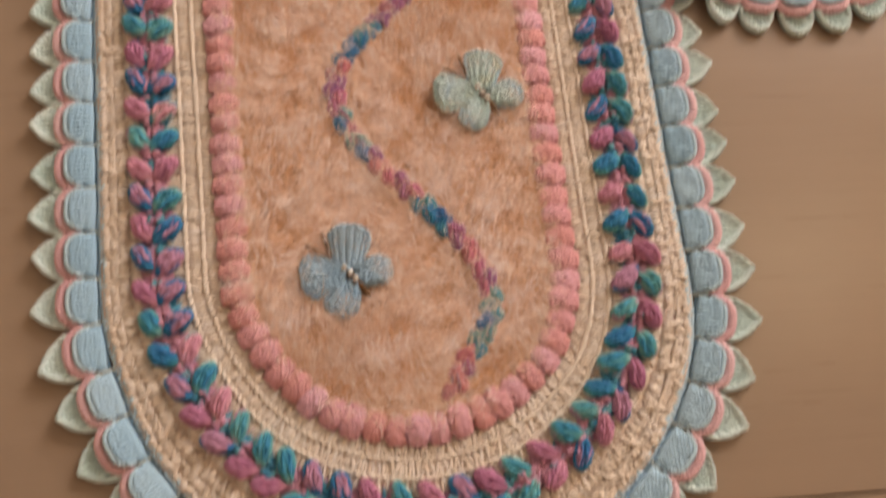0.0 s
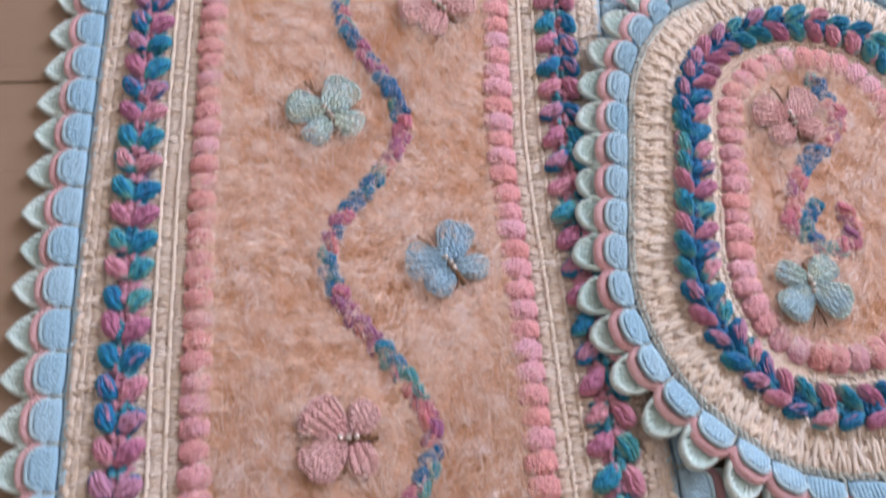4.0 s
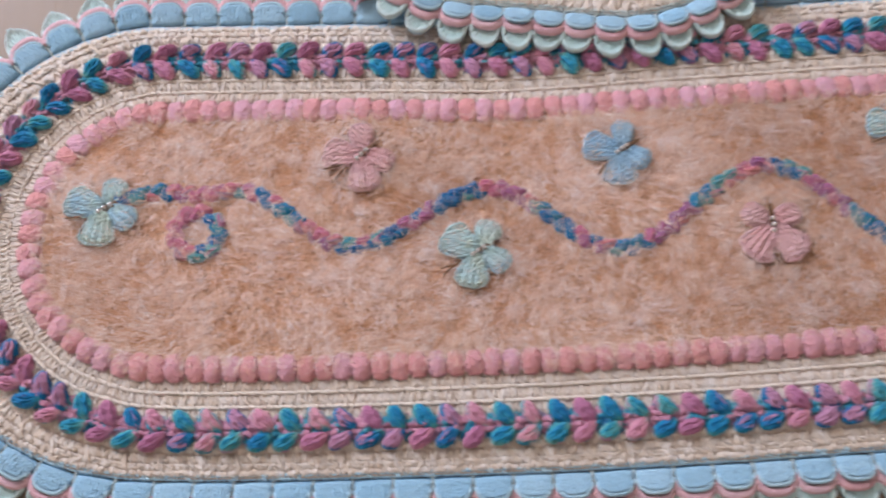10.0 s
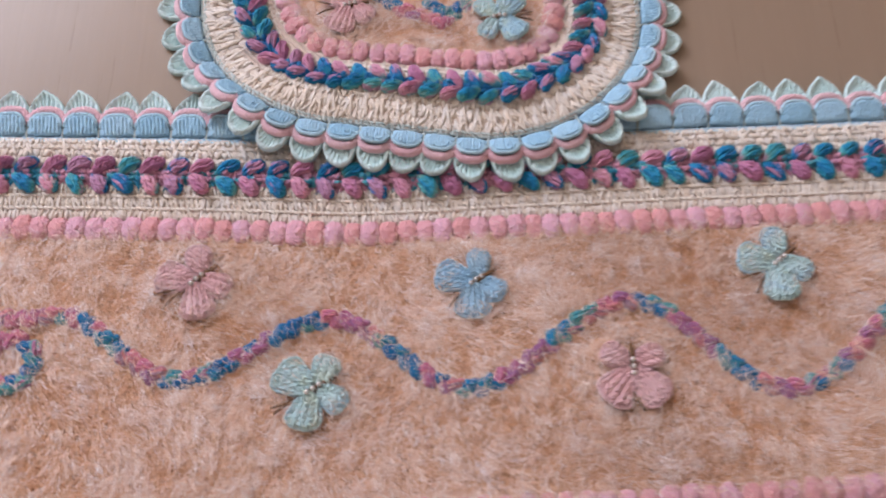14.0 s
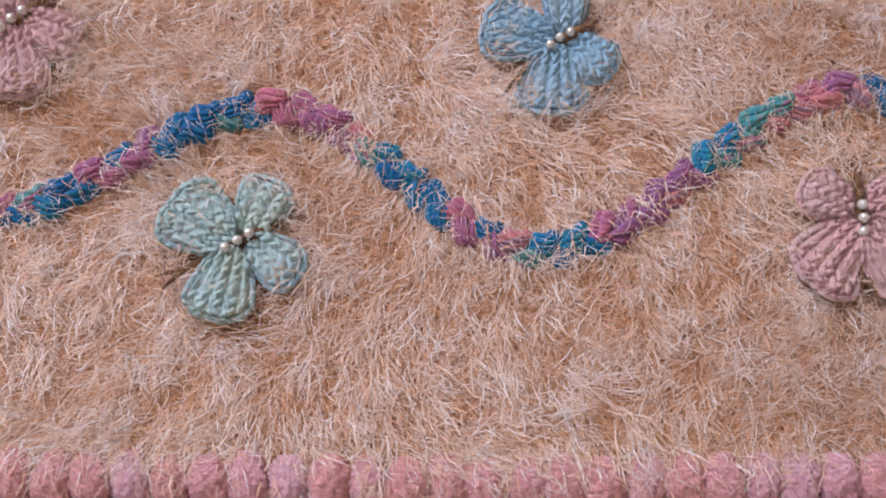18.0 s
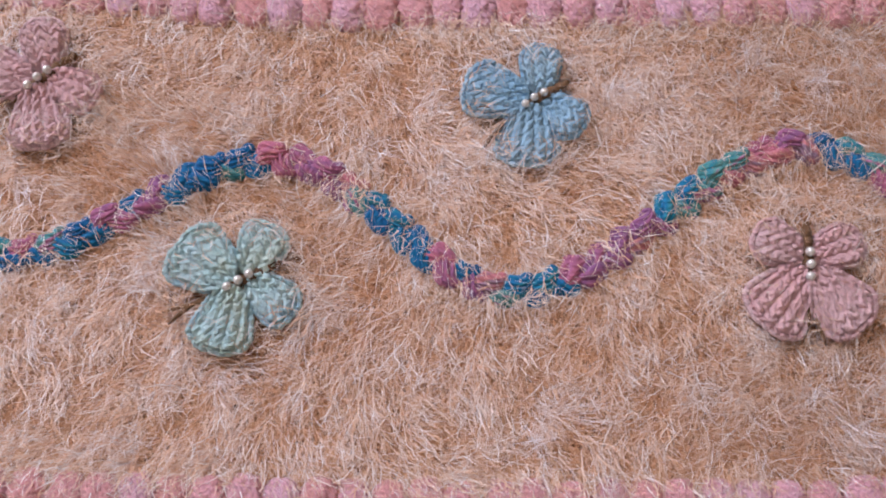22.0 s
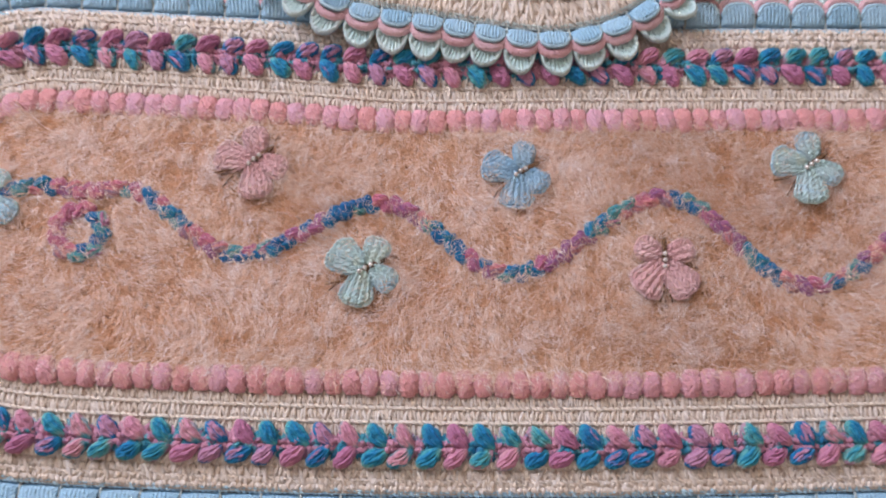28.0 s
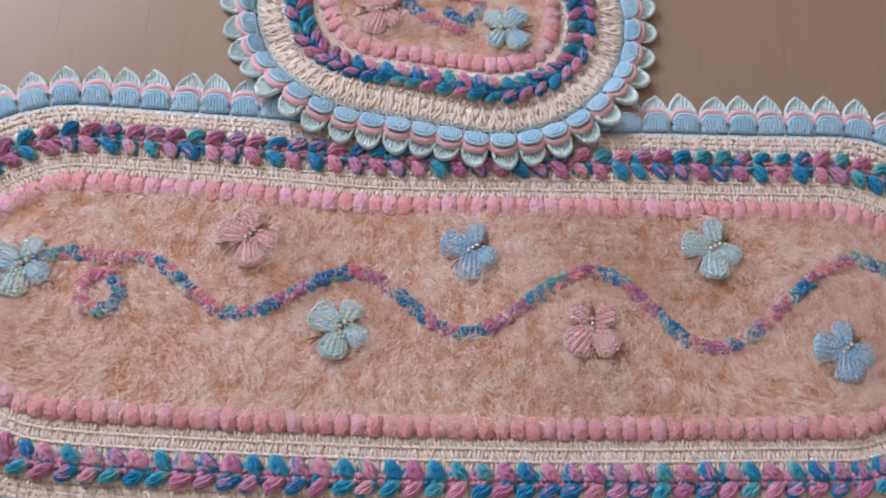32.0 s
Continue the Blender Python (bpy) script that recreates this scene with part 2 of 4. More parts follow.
def floor_material():
    m, nd, lk, b = nodes_of("beige_woodgrain_tile", 0.4, 0.26)
    g = noise_tex(nd, lk, 9.0, 5.0, 0.6, (3.0, 0.7, 1.0))
    f = noise_tex(nd, lk, 60.0, 3.0, 0.6, (2.6, 0.10, 1.0))
    big = noise_tex(nd, lk, 2.2, 2.0)
    r = ramp(nd, [(0.3, (0.288, 0.211, 0.153)), (0.7, (0.304, 0.224, 0.163))])
    lk.new(g.outputs[0], r.inputs[0])
    r2 = ramp(nd, [(0.3, (0.965, 0.965, 0.96)), (0.7, (1.015, 1.015, 1.015))])
    lk.new(f.outputs[0], r2.inputs[0])
    r3 = ramp(nd, [(0.3, (0.92, 0.93, 0.95)), (0.7, (1.04, 1.02, 1.0))])
    lk.new(big.outputs[0], r3.inputs[0])
    c = mix(nd, lk, r.outputs[0], r2.outputs[0], 0.8, 'MULTIPLY')
    c = mix(nd, lk, c, r3.outputs[0], 1.0, 'MULTIPLY')
    lk.new(c, b.inputs["Base Color"])
    rr = nd.new("ShaderNodeMapRange")
    lk.new(f.outputs[0], rr.inputs[0])
    rr.inputs[3].default_value, rr.inputs[4].default_value = 0.24, 0.34
    lk.new(rr.outputs[0], b.inputs["Roughness"])
    bp = nd.new("ShaderNodeBump")
    bp.inputs["Strength"].default_value, bp.inputs["Distance"].default_value = 0.28, 0.0006
    lk.new(f.outputs[0], bp.inputs["Height"])
    lk.new(bp.outputs[0], b.inputs["Normal"])
    return m


def plain(name, colour, rough=0.9, scale=40.0):
    m, nd, lk, b = nodes_of(name, rough, 0.3)
    n = noise_tex(nd, lk, scale, 4.0)
    r = ramp(nd, [(0.3, tuple(c * 0.93 for c in colour)), (0.7, colour)])
    lk.new(n.outputs[0], r.inputs[0])
    lk.new(r.outputs[0], b.inputs["Base Color"])
    return m


M_TILE = floor_material()
M_GROUT = plain("dark_joint", (0.10, 0.075, 0.055))
# unseen walls tinted to bounce warm light, the east one most
M_WALL = plain("wall_paint", (0.76, 0.67, 0.56))
M_WALL_BOUNCE = plain("warm_bounce_wall", (0.66, 0.46, 0.30))
M_CEIL = plain("ceiling_paint", (0.82, 0.81, 0.79))
M_LAMP, _nd, _lk, _b = nodes_of("lit_diffuser", 0.5)
_b.inputs["Emission Color"].default_value = (1.0, 0.86, 0.66, 1)
_b.inputs["Emission Strength"].default_value = 20.0
M_FRAME = plain("window_paint", (0.8, 0.8, 0.79), 0.5)


# ---- building helpers ----
def mesh_of(name, verts, faces, material, smooth=True):
    me = bpy.data.meshes.new(name)
    me.from_pydata([tuple(v) for v in verts], [], faces)
    if smooth:
        me.polygons.foreach_set("use_smooth", [True] * len(me.polygons))
    me.materials.append(material)
    me.update()
    return me


def child(name, me, parent, m=None, label="", kind=""):
    ob = new(name, me)
    ob.parent = parent
    if m is not None:
        ob.matrix_basis = m
    return tagged(ob, label, kind=kind)


def box(bm, x0, x1, y0, y1, z0, z1):
    bmesh.ops.create_cube(bm, size=1, matrix=Matrix.Translation(((x0 + x1) / 2, (y0 + y1) / 2, (z0 + z1) / 2)) @ Matrix.Diagonal((x1 - x0, y1 - y0, z1 - z0, 1)))


def box_object(name, boxes, material, parent=None, bevel=0.0):
    bm = bmesh.new()
    for b in boxes:
        box(bm, *b)
    if bevel:
        bmesh.ops.bevel(bm, geom=list(bm.edges), offset=bevel, segments=2, affect='EDGES')
    me = bpy.data.meshes.new(name)
    bm.to_mesh(me)
    bm.free()
    me.materials.append(material)
    ob = new(name, me)
    ob.parent = parent
    return ob


def stamp(proto, mats):
    """Many copies of one small shape as vertex and face lists."""
    pv = np.array(proto[0], float)
    ms = np.array([np.array(m) for m in mats])
    vs = np.einsum('nij,kj->nki', ms[:, :3, :3], pv) + ms[:, None, :3, 3]
    k = len(pv)
    faces = [tuple(i + j * k for i in f) for j in range(len(mats)) for f in proto[1]]
    return vs.reshape(-1, 3), faces


def join(*pairs):
    vs, fs, o = [], [], 0
    for v, f in pairs:
        vs.append(np.array(v, float).reshape(-1, 3))
        fs += [tuple(i + o for i in q) for q in f]
        o += len(vs[-1])
    return np.concatenate(vs), fs


def spindle(length, width, height, rings=6, sides=8, groove=0.0, lobes=5, power=0.6, bend=0.0):
    """A rounded, tapering bolster along X, resting on z = 0, with lengthwise yarn grooves."""
    v, f = [], []
    for i in range(rings + 1):
        a = -1 + 2 * i / rings
        w = max(1 - a * a, 0.0) ** power
        if i in (0, rings):
            w = 0.12
        for j in range(sides):
            th = 2 * math.pi * j / sides
            g = 1 - groove * (0.5 + 0.5 * math.cos(lobes * th + 0.5 * a)) * (w > 0.2)
            v.append((a * length / 2, width / 2 * w * g * math.cos(th) + bend * (1 - a * a), height / 2 * (1 + w * g * math.sin(th))))
    for i in range(rings):
        for j in range(sides):
            k = (j + 1) % sides
            f.append((i * sides + j, i * sides + k, (i + 1) * sides + k, (i + 1) * sides + j))
    f.append(tuple(range(sides))[::-1])
    f.append(tuple(rings * sides + j for j in range(sides)))
    return v, f


def tube(points, radius, sides=6, wobble=0.0, waves=0.0, closed=False):
    """A yarn along a line of points; wobble swells it at each stitch."""
    pts = [Vector(p) for p in points]
    n = len(pts)
    v, f = [], []
    for i, p in enumerate(pts):
        t = (pts[(i + 1) % n] - pts[i - 1]) if closed else (pts[min(i + 1, n - 1)] - pts[max(i - 1, 0)])
        t.normalize()
        side = t.cross(Vector((0, 0, 1)))
        if side.length < 1e-4:
            side = Vector((1, 0, 0))
        side.normalize()
        up = side.cross(t)
        r = radius * (1 + wobble * math.cos(waves * i))
        if not closed and i in (0, n - 1):
            r *= 0.45
        for j in range(sides):
            a = 2 * math.pi * j / sides
            v.append(p + side * (r * math.cos(a)) + up * (r * math.sin(a)))
    for i in range(n if closed else n - 1):
        for j in range(sides):
            k = (j + 1) % sides
            q = ((i + 1) % n) * sides
            f.append((i * sides + j, i * sides + k, q + k, q + j))
    if not closed:
        f.append(tuple(range(sides))[::-1])
        f.append(tuple((n - 1) * sides + j for j in range(sides)))
    return v, f


def resample(points, step):
    pts = [Vector(p) for p in points]
    out, carry = [], 0.0
    dense = []
    for i in range(len(pts) - 1):
        p0, p1, p2, p3 = pts[max(i - 1, 0)], pts[i], pts[i + 1], pts[min(i + 2, len(pts) - 1)]
        for k in range(12):
            t = k / 12
            dense.append(0.5 * ((2 * p1) + (p2 - p0) * t + (2 * p0 - 5 * p1 + 4 * p2 - p3) * t * t + (3 * p1 - p0 - 3 * p2 + p3) * t ** 3))
    dense.append(pts[-1])
    for a, b in zip(dense, dense[1:]):
        d = (b - a).length
        while carry <= d and d > 0:
            out.append(a.lerp(b, carry / d))
            carry += step
        carry -= d
    return out


# ---- the room ----
X0, X1, Y0, Y1, H = ROOM
T = 0.12
floor = tagged(new("floor"), "beige wood-grained floor tiles with thin dark joints", "floor", kind="structure")
box_object("joint_bed", [(X0, X1, Y0, Y1, -0.06, -0.004)], M_GROUT, floor)
w1 = box_object("wall_north", [(X0 - T, WIN[0], Y1, Y1 + T, 0, H), (WIN[1], X1 + T, Y1, Y1 + T, 0, H), (WIN[0], WIN[1], Y1, Y1 + T, 0, WIN[2]), (WIN[0], WIN[1], Y1, Y1 + T, WIN[3], H)], M_WALL)
w2 = box_object("wall_south", [(X0 - T, X1 + T, Y0 - T, Y0, 0, H)], M_WALL)
w3 = box_object("wall_west", [(X0 - T, X0, Y0, Y1, 0, H)], M_WALL)
# out of view; its tan is picked only to throw warm light from this side
w4 = box_object("wall_east", [(X1, X1 + T, Y0, Y1, 0, H)], M_WALL_BOUNCE)
for w in (w1, w2, w3):
    tagged(w, "plain off-white painted wall closing the room", "wall", kind="structure")
tagged(w4, "unseen wall closing the room, tan to bounce warm light", "wall", kind="structure")
tagged(box_object("ceiling", [(X0 - T, X1 + T, Y0 - T, Y1 + T, H, H + T)], M_CEIL), "plain white painted ceiling of the room", "ceiling", kind="structure")
win = tagged(new("window_1"), "white painted window frame letting in daylight", "window", kind="structure")
win.location = (0, Y1 + 0.06, 0)
for q in ((WIN[0], WIN[1], -0.03, 0.03, WIN[2], WIN[2] + 0.05), (WIN[0], WIN[1], -0.03, 0.03, WIN[3] - 0.05, WIN[3]),
          (WIN[0], WIN[0] + 0.05, -0.03, 0.03, WIN[2] + 0.05, WIN[3] - 0.05), (WIN[1] - 0.05, WIN[1], -0.03, 0.03, WIN[2] + 0.05, WIN[3] - 0.05)):
    box_object("window_frame", [q], M_FRAME, win)

# ceiling light: a shallow round fitting
light = tagged(new("ceiling_light"), "round white ceiling light with a lit diffuser", "ceiling light")
light.location = (-0.12, 1.58, H)


def disc(name, radius, z0, z1, material, label):
    bm = bmesh.new()
    bmesh.ops.create_cone(bm, cap_ends=True, segments=40, radius1=radius * 0.96, radius2=radius, depth=z1 - z0, matrix=Matrix.Translation((0, 0, (z0 + z1) / 2)))
    bmesh.ops.bevel(bm, geom=[e for e in bm.edges if abs(e.verts[0].co.z - e.verts[1].co.z) < 1e-5], offset=0.004, segments=2, affect='EDGES')
    me = bpy.data.meshes.new(name)
    bm.to_mesh(me)
    bm.free()
    me.materials.append(material)
    ob = new(name, me)
    ob.parent = light
    return tagged(ob, label)


disc("housing", 0.18, -0.04, -0.001, M_FRAME, "white painted housing")
disc("diffuser", 0.16, -0.065, -0.04, M_LAMP, "glowing warm diffuser")


# ---- crocheted oval mats ----
def smooth(a, b, x):
    t = min(max((x - a) / (b - a), 0.0), 1.0)
    return t * t * (3 - 2 * t)


def sag_runner(x, y):
    """The runner lies a little bowed and is pushed in under the small mat: shift across its length, near and far side apart."""
    near = np.interp(x, [-0.46, -0.37, -0.303, -0.23, -0.132, -0.05, 0.065, 0.165, 0.266, 0.333, 0.39, 0.46], [0.006, 0.0065, 0.0016, -0.001, -0.003, -0.004, -0.0034, -0.001, 0.0026, 0.0045, 0.0085, 0.006])
    far = np.interp(x, [-0.46, -0.37, -0.292, -0.187, -0.081, -0.02, 0.03, 0.111, 0.186, 0.266, 0.333, 0.39, 0.46], [0.006, 0.005, 0.002, -0.0025, -0.009, -0.0085, -0.0065, -0.005, -0.0035, -0.0025, -0.001, 0.004, 0.006])
    t = min(max(0.5 + y / 0.214, 0.0), 1.0)
    return float(near * (1 - t) + far * t)


def sag_none(x, y):
    return 0.0


def flat(x, y):
    return 0.0


def over_runner(x, y):
    """Height of the small mat where its edge lies on the runner."""
    return 0.0145 * (1 - smooth(0.205, 0.262, y))


class Oval:
    """A stadium outline: centre, turn, half length of its straight sides, radius of the bobble ring."""

    def __init__(self, x, y, turn, half, radius, sag, lift, ends=(0, 0, 0, 0)):
        self.ends = ends      # how far the rows up to the braid, and those outside it, reach out more at the two ends
        self.x, self.y, self.turn, self.half, self.radius, self.sag, self.lift = x, y, radians(turn), half, radius, sag, lift

    def spread(self, d):
        return 4 * self.half + 2 * math.pi * (self.radius + d)

    def local(self, u, d, ref):
        """Place and heading (counter-clockwise) at the share u of the outline ref, moved out to d."""
        r0, r, h = self.radius + ref, self.radius + d, self.half
        s = (u % 1.0) * self.spread(ref)
        arc = math.pi * r0
        if s < 2 * h:
            return s - h, -r, 0.0
        s -= 2 * h
        if s < arc:
            a = s / r0 - math.pi / 2
            return h + r * math.cos(a), r * math.sin(a), a + math.pi / 2
        s -= arc
        if s < 2 * h:
            return h - s, r, math.pi
        s -= 2 * h
        a = s / r0 + math.pi / 2
        return -h + r * math.cos(a), r * math.sin(a), a + math.pi / 2

    def bent(self, x, y):
        over = abs(x) - self.half
        if over > 0:
            r = math.hypot(over, y)
            inner, outer = self.ends[:2] if x < 0 else self.ends[2:]
            t = smooth(0.042, 0.066, r - self.radius)
            grow = (inner * (1 - t) + outer * t) * over / r * min(1.0, r / self.radius)
            k = 1 + grow / r
            x, y = math.copysign(self.half + over * k, x), y * k
        y = y + self.sag(x, y)
        c, s = math.cos(self.turn), math.sin(self.turn)
        return x * c - y * s, x * s + y * c

    def z(self, x, y):
        return self.lift(x + self.x, y + self.y)

    def seat(self, u, d, ref, turn=0.0, z=0.0, pitch=0.0, scale=(1, 1, 1)):
        """Pose on the mat: X along the outline, Y outwards, turned by turn about the upright."""
        x, y, a = self.local(u, d, ref)
        x, y = self.bent(x, y)
        zz = self.z(x, y)
        up = Vector(((self.z(x - 0.004, y) - self.z(x + 0.004, y)) / 0.008, (self.z(x, y - 0.004) - self.z(x, y + 0.004)) / 0.008, 1)).normalized()
        tilt = Vector((0, 0, 1)).rotation_difference(up).to_matrix().to_4x4()
        return (Matrix.Translation((x, y, zz + z)) @ tilt @ Matrix.Rotation(a + self.turn, 4, 'Z') @ Matrix.Diagonal((1, -1, 1, 1))
                @ Matrix.Rotation(turn, 4, 'Z') @ Matrix.Rotation(pitch, 4, 'X') @ Matrix.Diagonal((*scale, 1)))

    def point(self, u, d, ref, z):
        x, y, a = self.local(u, d, ref)
        x, y = self.bent(x, y)
        return Vector((x, y, self.z(x, y) + z))


def slab(oval, d, z0, z1, material, name, wave=0.0, rings=10, n=160):
    """A solid sheet that fills the outline d, following the mat's lie."""
    v, f = [], []
    rows = [(d, z0)] + [(d * (1 - k / rings) - oval.radius * (k / rings) * 0.96, z1) for k in range(rings + 1)]
    for dd, z in rows:
        for i in range(n):
            p = oval.point(i / n, dd, d, z)
            if z == z1:
                p.z += wave * (noise.noise(Vector((p.x * 70, p.y * 70, 3.0))))
            v.append(p)
    for k in range(len(rows) - 1):
        for i in range(n):
            j = (i + 1) % n
            f.append((k * n + i, k * n + j, (k + 1) * n + j, (k + 1) * n + i))
    last = (len(rows) - 1) * n
    f.append(tuple(range(n))[::-1])
    half = n // 2
    for i in range(half - 1):
        f.append((last + i, last + i + 1, last + n - 2 - i, last + n - 1 - i))
    return mesh_of(name, v, f, material)


def hair(v, f, p, d, r):
    """One loose fibre: a three-sided spike from p along d."""
    side = d.cross(Vector((0.3, 0.2, 1.0))).normalized() * r
    up = side.cross(d).normalized() * r
    o = len(v)
    v += [tuple(p + side), tuple(p - side * 0.5 + up), tuple(p - side * 0.5 - up), tuple(p + d)]
    f += [(o, o + 1, o + 3), (o + 1, o + 2, o + 3), (o + 2, o, o + 3)]


def puff_mesh(k, material):
    """A puff stitch: a plump bundle of yarn loops, drawn tight at its inner end."""
    rings, sides, lobes = 16, 66, 11
    long, wide, high = 0.0192 + 0.0008 * k, 0.0132, 0.0122
    v, f = spindle(long, wide, high, rings, sides, 0.0, 1, 0.50)
    out = []
    for n, (x, y, z) in enumerate(v):
        th = 2 * math.pi * (n % sides) / sides
        a = 2 * x / long
        th += 0.22 * math.sin(2 * th + 2.1 * k) + 0.10 * math.sin(5 * a + k)
        g = 1 + 0.22 * noise.noise(Vector((x * 330 + 11 * k, y * 380, z * 380))) - 0.36 * (1 - abs(math.sin(lobes * th / 2 + 0.4 * k + 0.5 * a))) ** 1.6 * (abs(a) < 0.95)
        slit = math.exp(-((y + 0.0006 * math.sin(300 * x + 2 * k)) / 0.0009) ** 2) * max(0.0, 1 - (a / 0.62) ** 2) * (z > high / 2)
        taper = (1 - 0.30 * max(a, 0.0)) * (1 - 0.34 * slit)
        out.append((x, y * g * taper + 0.0005 * math.sin(x * 300 + k), high / 2 + (z - high / 2) * g * taper))
    r = random.Random(40 + k)
    for _ in range(70):
        p = Vector(out[r.randrange(sides * 2, len(out) - sides * 2)])
        d = Vector((r.uniform(-1, 1), p.y / wide * 2, (p.z - high / 2) / high * 2)) + Vector((r.uniform(-0.4, 0.4), r.uniform(-0.4, 0.4), r.uniform(-0.2, 0.4)))
        hair(out, f, p, d.normalized() * r.uniform(0.0012, 0.0030), 0.00012)
    return mesh_of("puff", out, f, material)


def bobble_mesh(k, material):
    """A bobble stitch: a lumpy bean of gathered yarn loops, closed by a chain loop at its outer end."""
    long, wide, high, rings, sides = 0.0192, 0.0176, 0.0126, 36, 52
    v, f = spindle(long, wide, high, rings, sides, 0.0, 1, 0.27)
    out = []
    for n, (x, y, z) in enumerate(v):
        th = 2 * math.pi * (n % sides) / sides
        box_up = 1.0 / max(abs(math.cos(th)) ** 2.7 + abs(math.sin(th)) ** 2.7, 0.2) ** (1 / 2.7)
        a = 2 * x / long
        q = Vector((x * 260 + 9 * k, y * 330, z * 330))
        lump = 0.5 - noise.voronoi(q)[0][0]
        near = noise.voronoi(Vector((x * 420 + 5 * k, y * 520, z * 520)))[0]
        pit = min(near[1] - near[0], 0.35) / 0.35
        g = box_up * (0.94 + 0.22 * lump + 0.13 * pit - 0.08 * (1 - abs(math.sin(1.5 * th + 1.2 * a + k))) ** 2)
        collar = 1 - 0.10 * math.exp(-((a - 0.72) / 0.08) ** 2)
        taper = (1 - 0.08 * max(-a, 0.0) ** 1.3) * collar
        out.append((x, y * g * 0.90 * taper, high / 2 + (z - high / 2) * g * 0.84 * collar - 0.0016 * max(a, 0.0)))
    return mesh_of("bobble", out, f, material)


def blue_shell_mesh(w, h, material):
    """A plump pad of upright stitches, nearly square with rounded corners, its inner end standing free, with a paler stitched edge."""
    v, f = [], []
    na, nb = 54, 12

    def reach(s):
        return h * max(1 - abs(s) ** 3.4, 0.0) ** 0.5

    for b in range(nb + 1):
        t = b / nb
        for a in range(na + 1):
            s = -1 + 2 * a / na
            bow = max(1 - abs(s) ** 4, 0) ** 0.5
            y0 = 0.0016 * abs(s) ** 3
            swell = min(1.0, t / 0.14) ** 0.5
            rise = (0.0046 * swell + 0.0042 * t ** 0.8) * (0.3 + 0.7 * bow)
            rib = 1 - 0.20 * (1 - abs(math.sin(s * math.pi * 4.5 + 0.4 * math.sin(5 * t)))) ** 2 + 0.12 * noise.noise(Vector((s * 14, t * 7, 1.7)))
            under = 0.0014 * (t < 0.01)
            v.append((s * w / 2 * (0.955 - 0.02 * (1 - t)), y0 + under + (reach(s) - y0) * t, 0.0012 + rise * rib if b < nb else 0.0030))
    for b in range(nb):
        for a in range(na):
            i = b * (na + 1) + a
            f.append((i, i + 1, i + na + 2, i + na + 1))
    edge = [(s * w / 2 * 0.975, reach(s) + 0.0004, 0.0044 + 0.0036 * max(1 - abs(s) ** 4, 0) ** 0.5) for s in [0.94 * (-1 + k / 16) for k in range(33)]]
    v, f = join((v, f), spindle_base(w, h))
    return mesh_of("blue_shell", v, f, material), mesh_of("chain_edge", *tube(edge, 0.0015, 8, 0.26, 2.6), M_BLUE_RIM)


def two_tone(me, other, test):
    """Give the faces picked by their number a second yarn."""
    me.materials.append(other)
    me.polygons.foreach_set("material_index", [int(test(i)) for i in range(len(me.polygons))])
    return me


def spindle_base(w, h):
    n = 14
    v = [(w / 2 * math.cos(math.pi * k / n), max(h * 0.9 * math.sin(math.pi * k / n), 0.0005), 0.0012) for k in range(n + 1)]
    return v, [tuple(range(n + 1))]


def pink_arc_mesh(w, h, material):
    pts = [(s * w / 2, h * (0.50 + 0.50 * max(1 - abs(s) ** 2.8, 0.0) ** 0.6), 0.0036 + 0.001 * (1 - s * s)) for s in [-1 + k / 13 for k in range(27)]]
    fine = resample(pts, 0.0007)
    v, f = tube(fine, 0.0034, 10)
    v = [(p[0], p[1], p[2] + 0.0017 * abs(math.sin((k // 10) * 0.75 + 2.2 * math.cos(2 * math.pi * (k % 10) / 10)))) for k, p in enumerate(v)]
    return mesh_of("pink_arc", v, f, material)


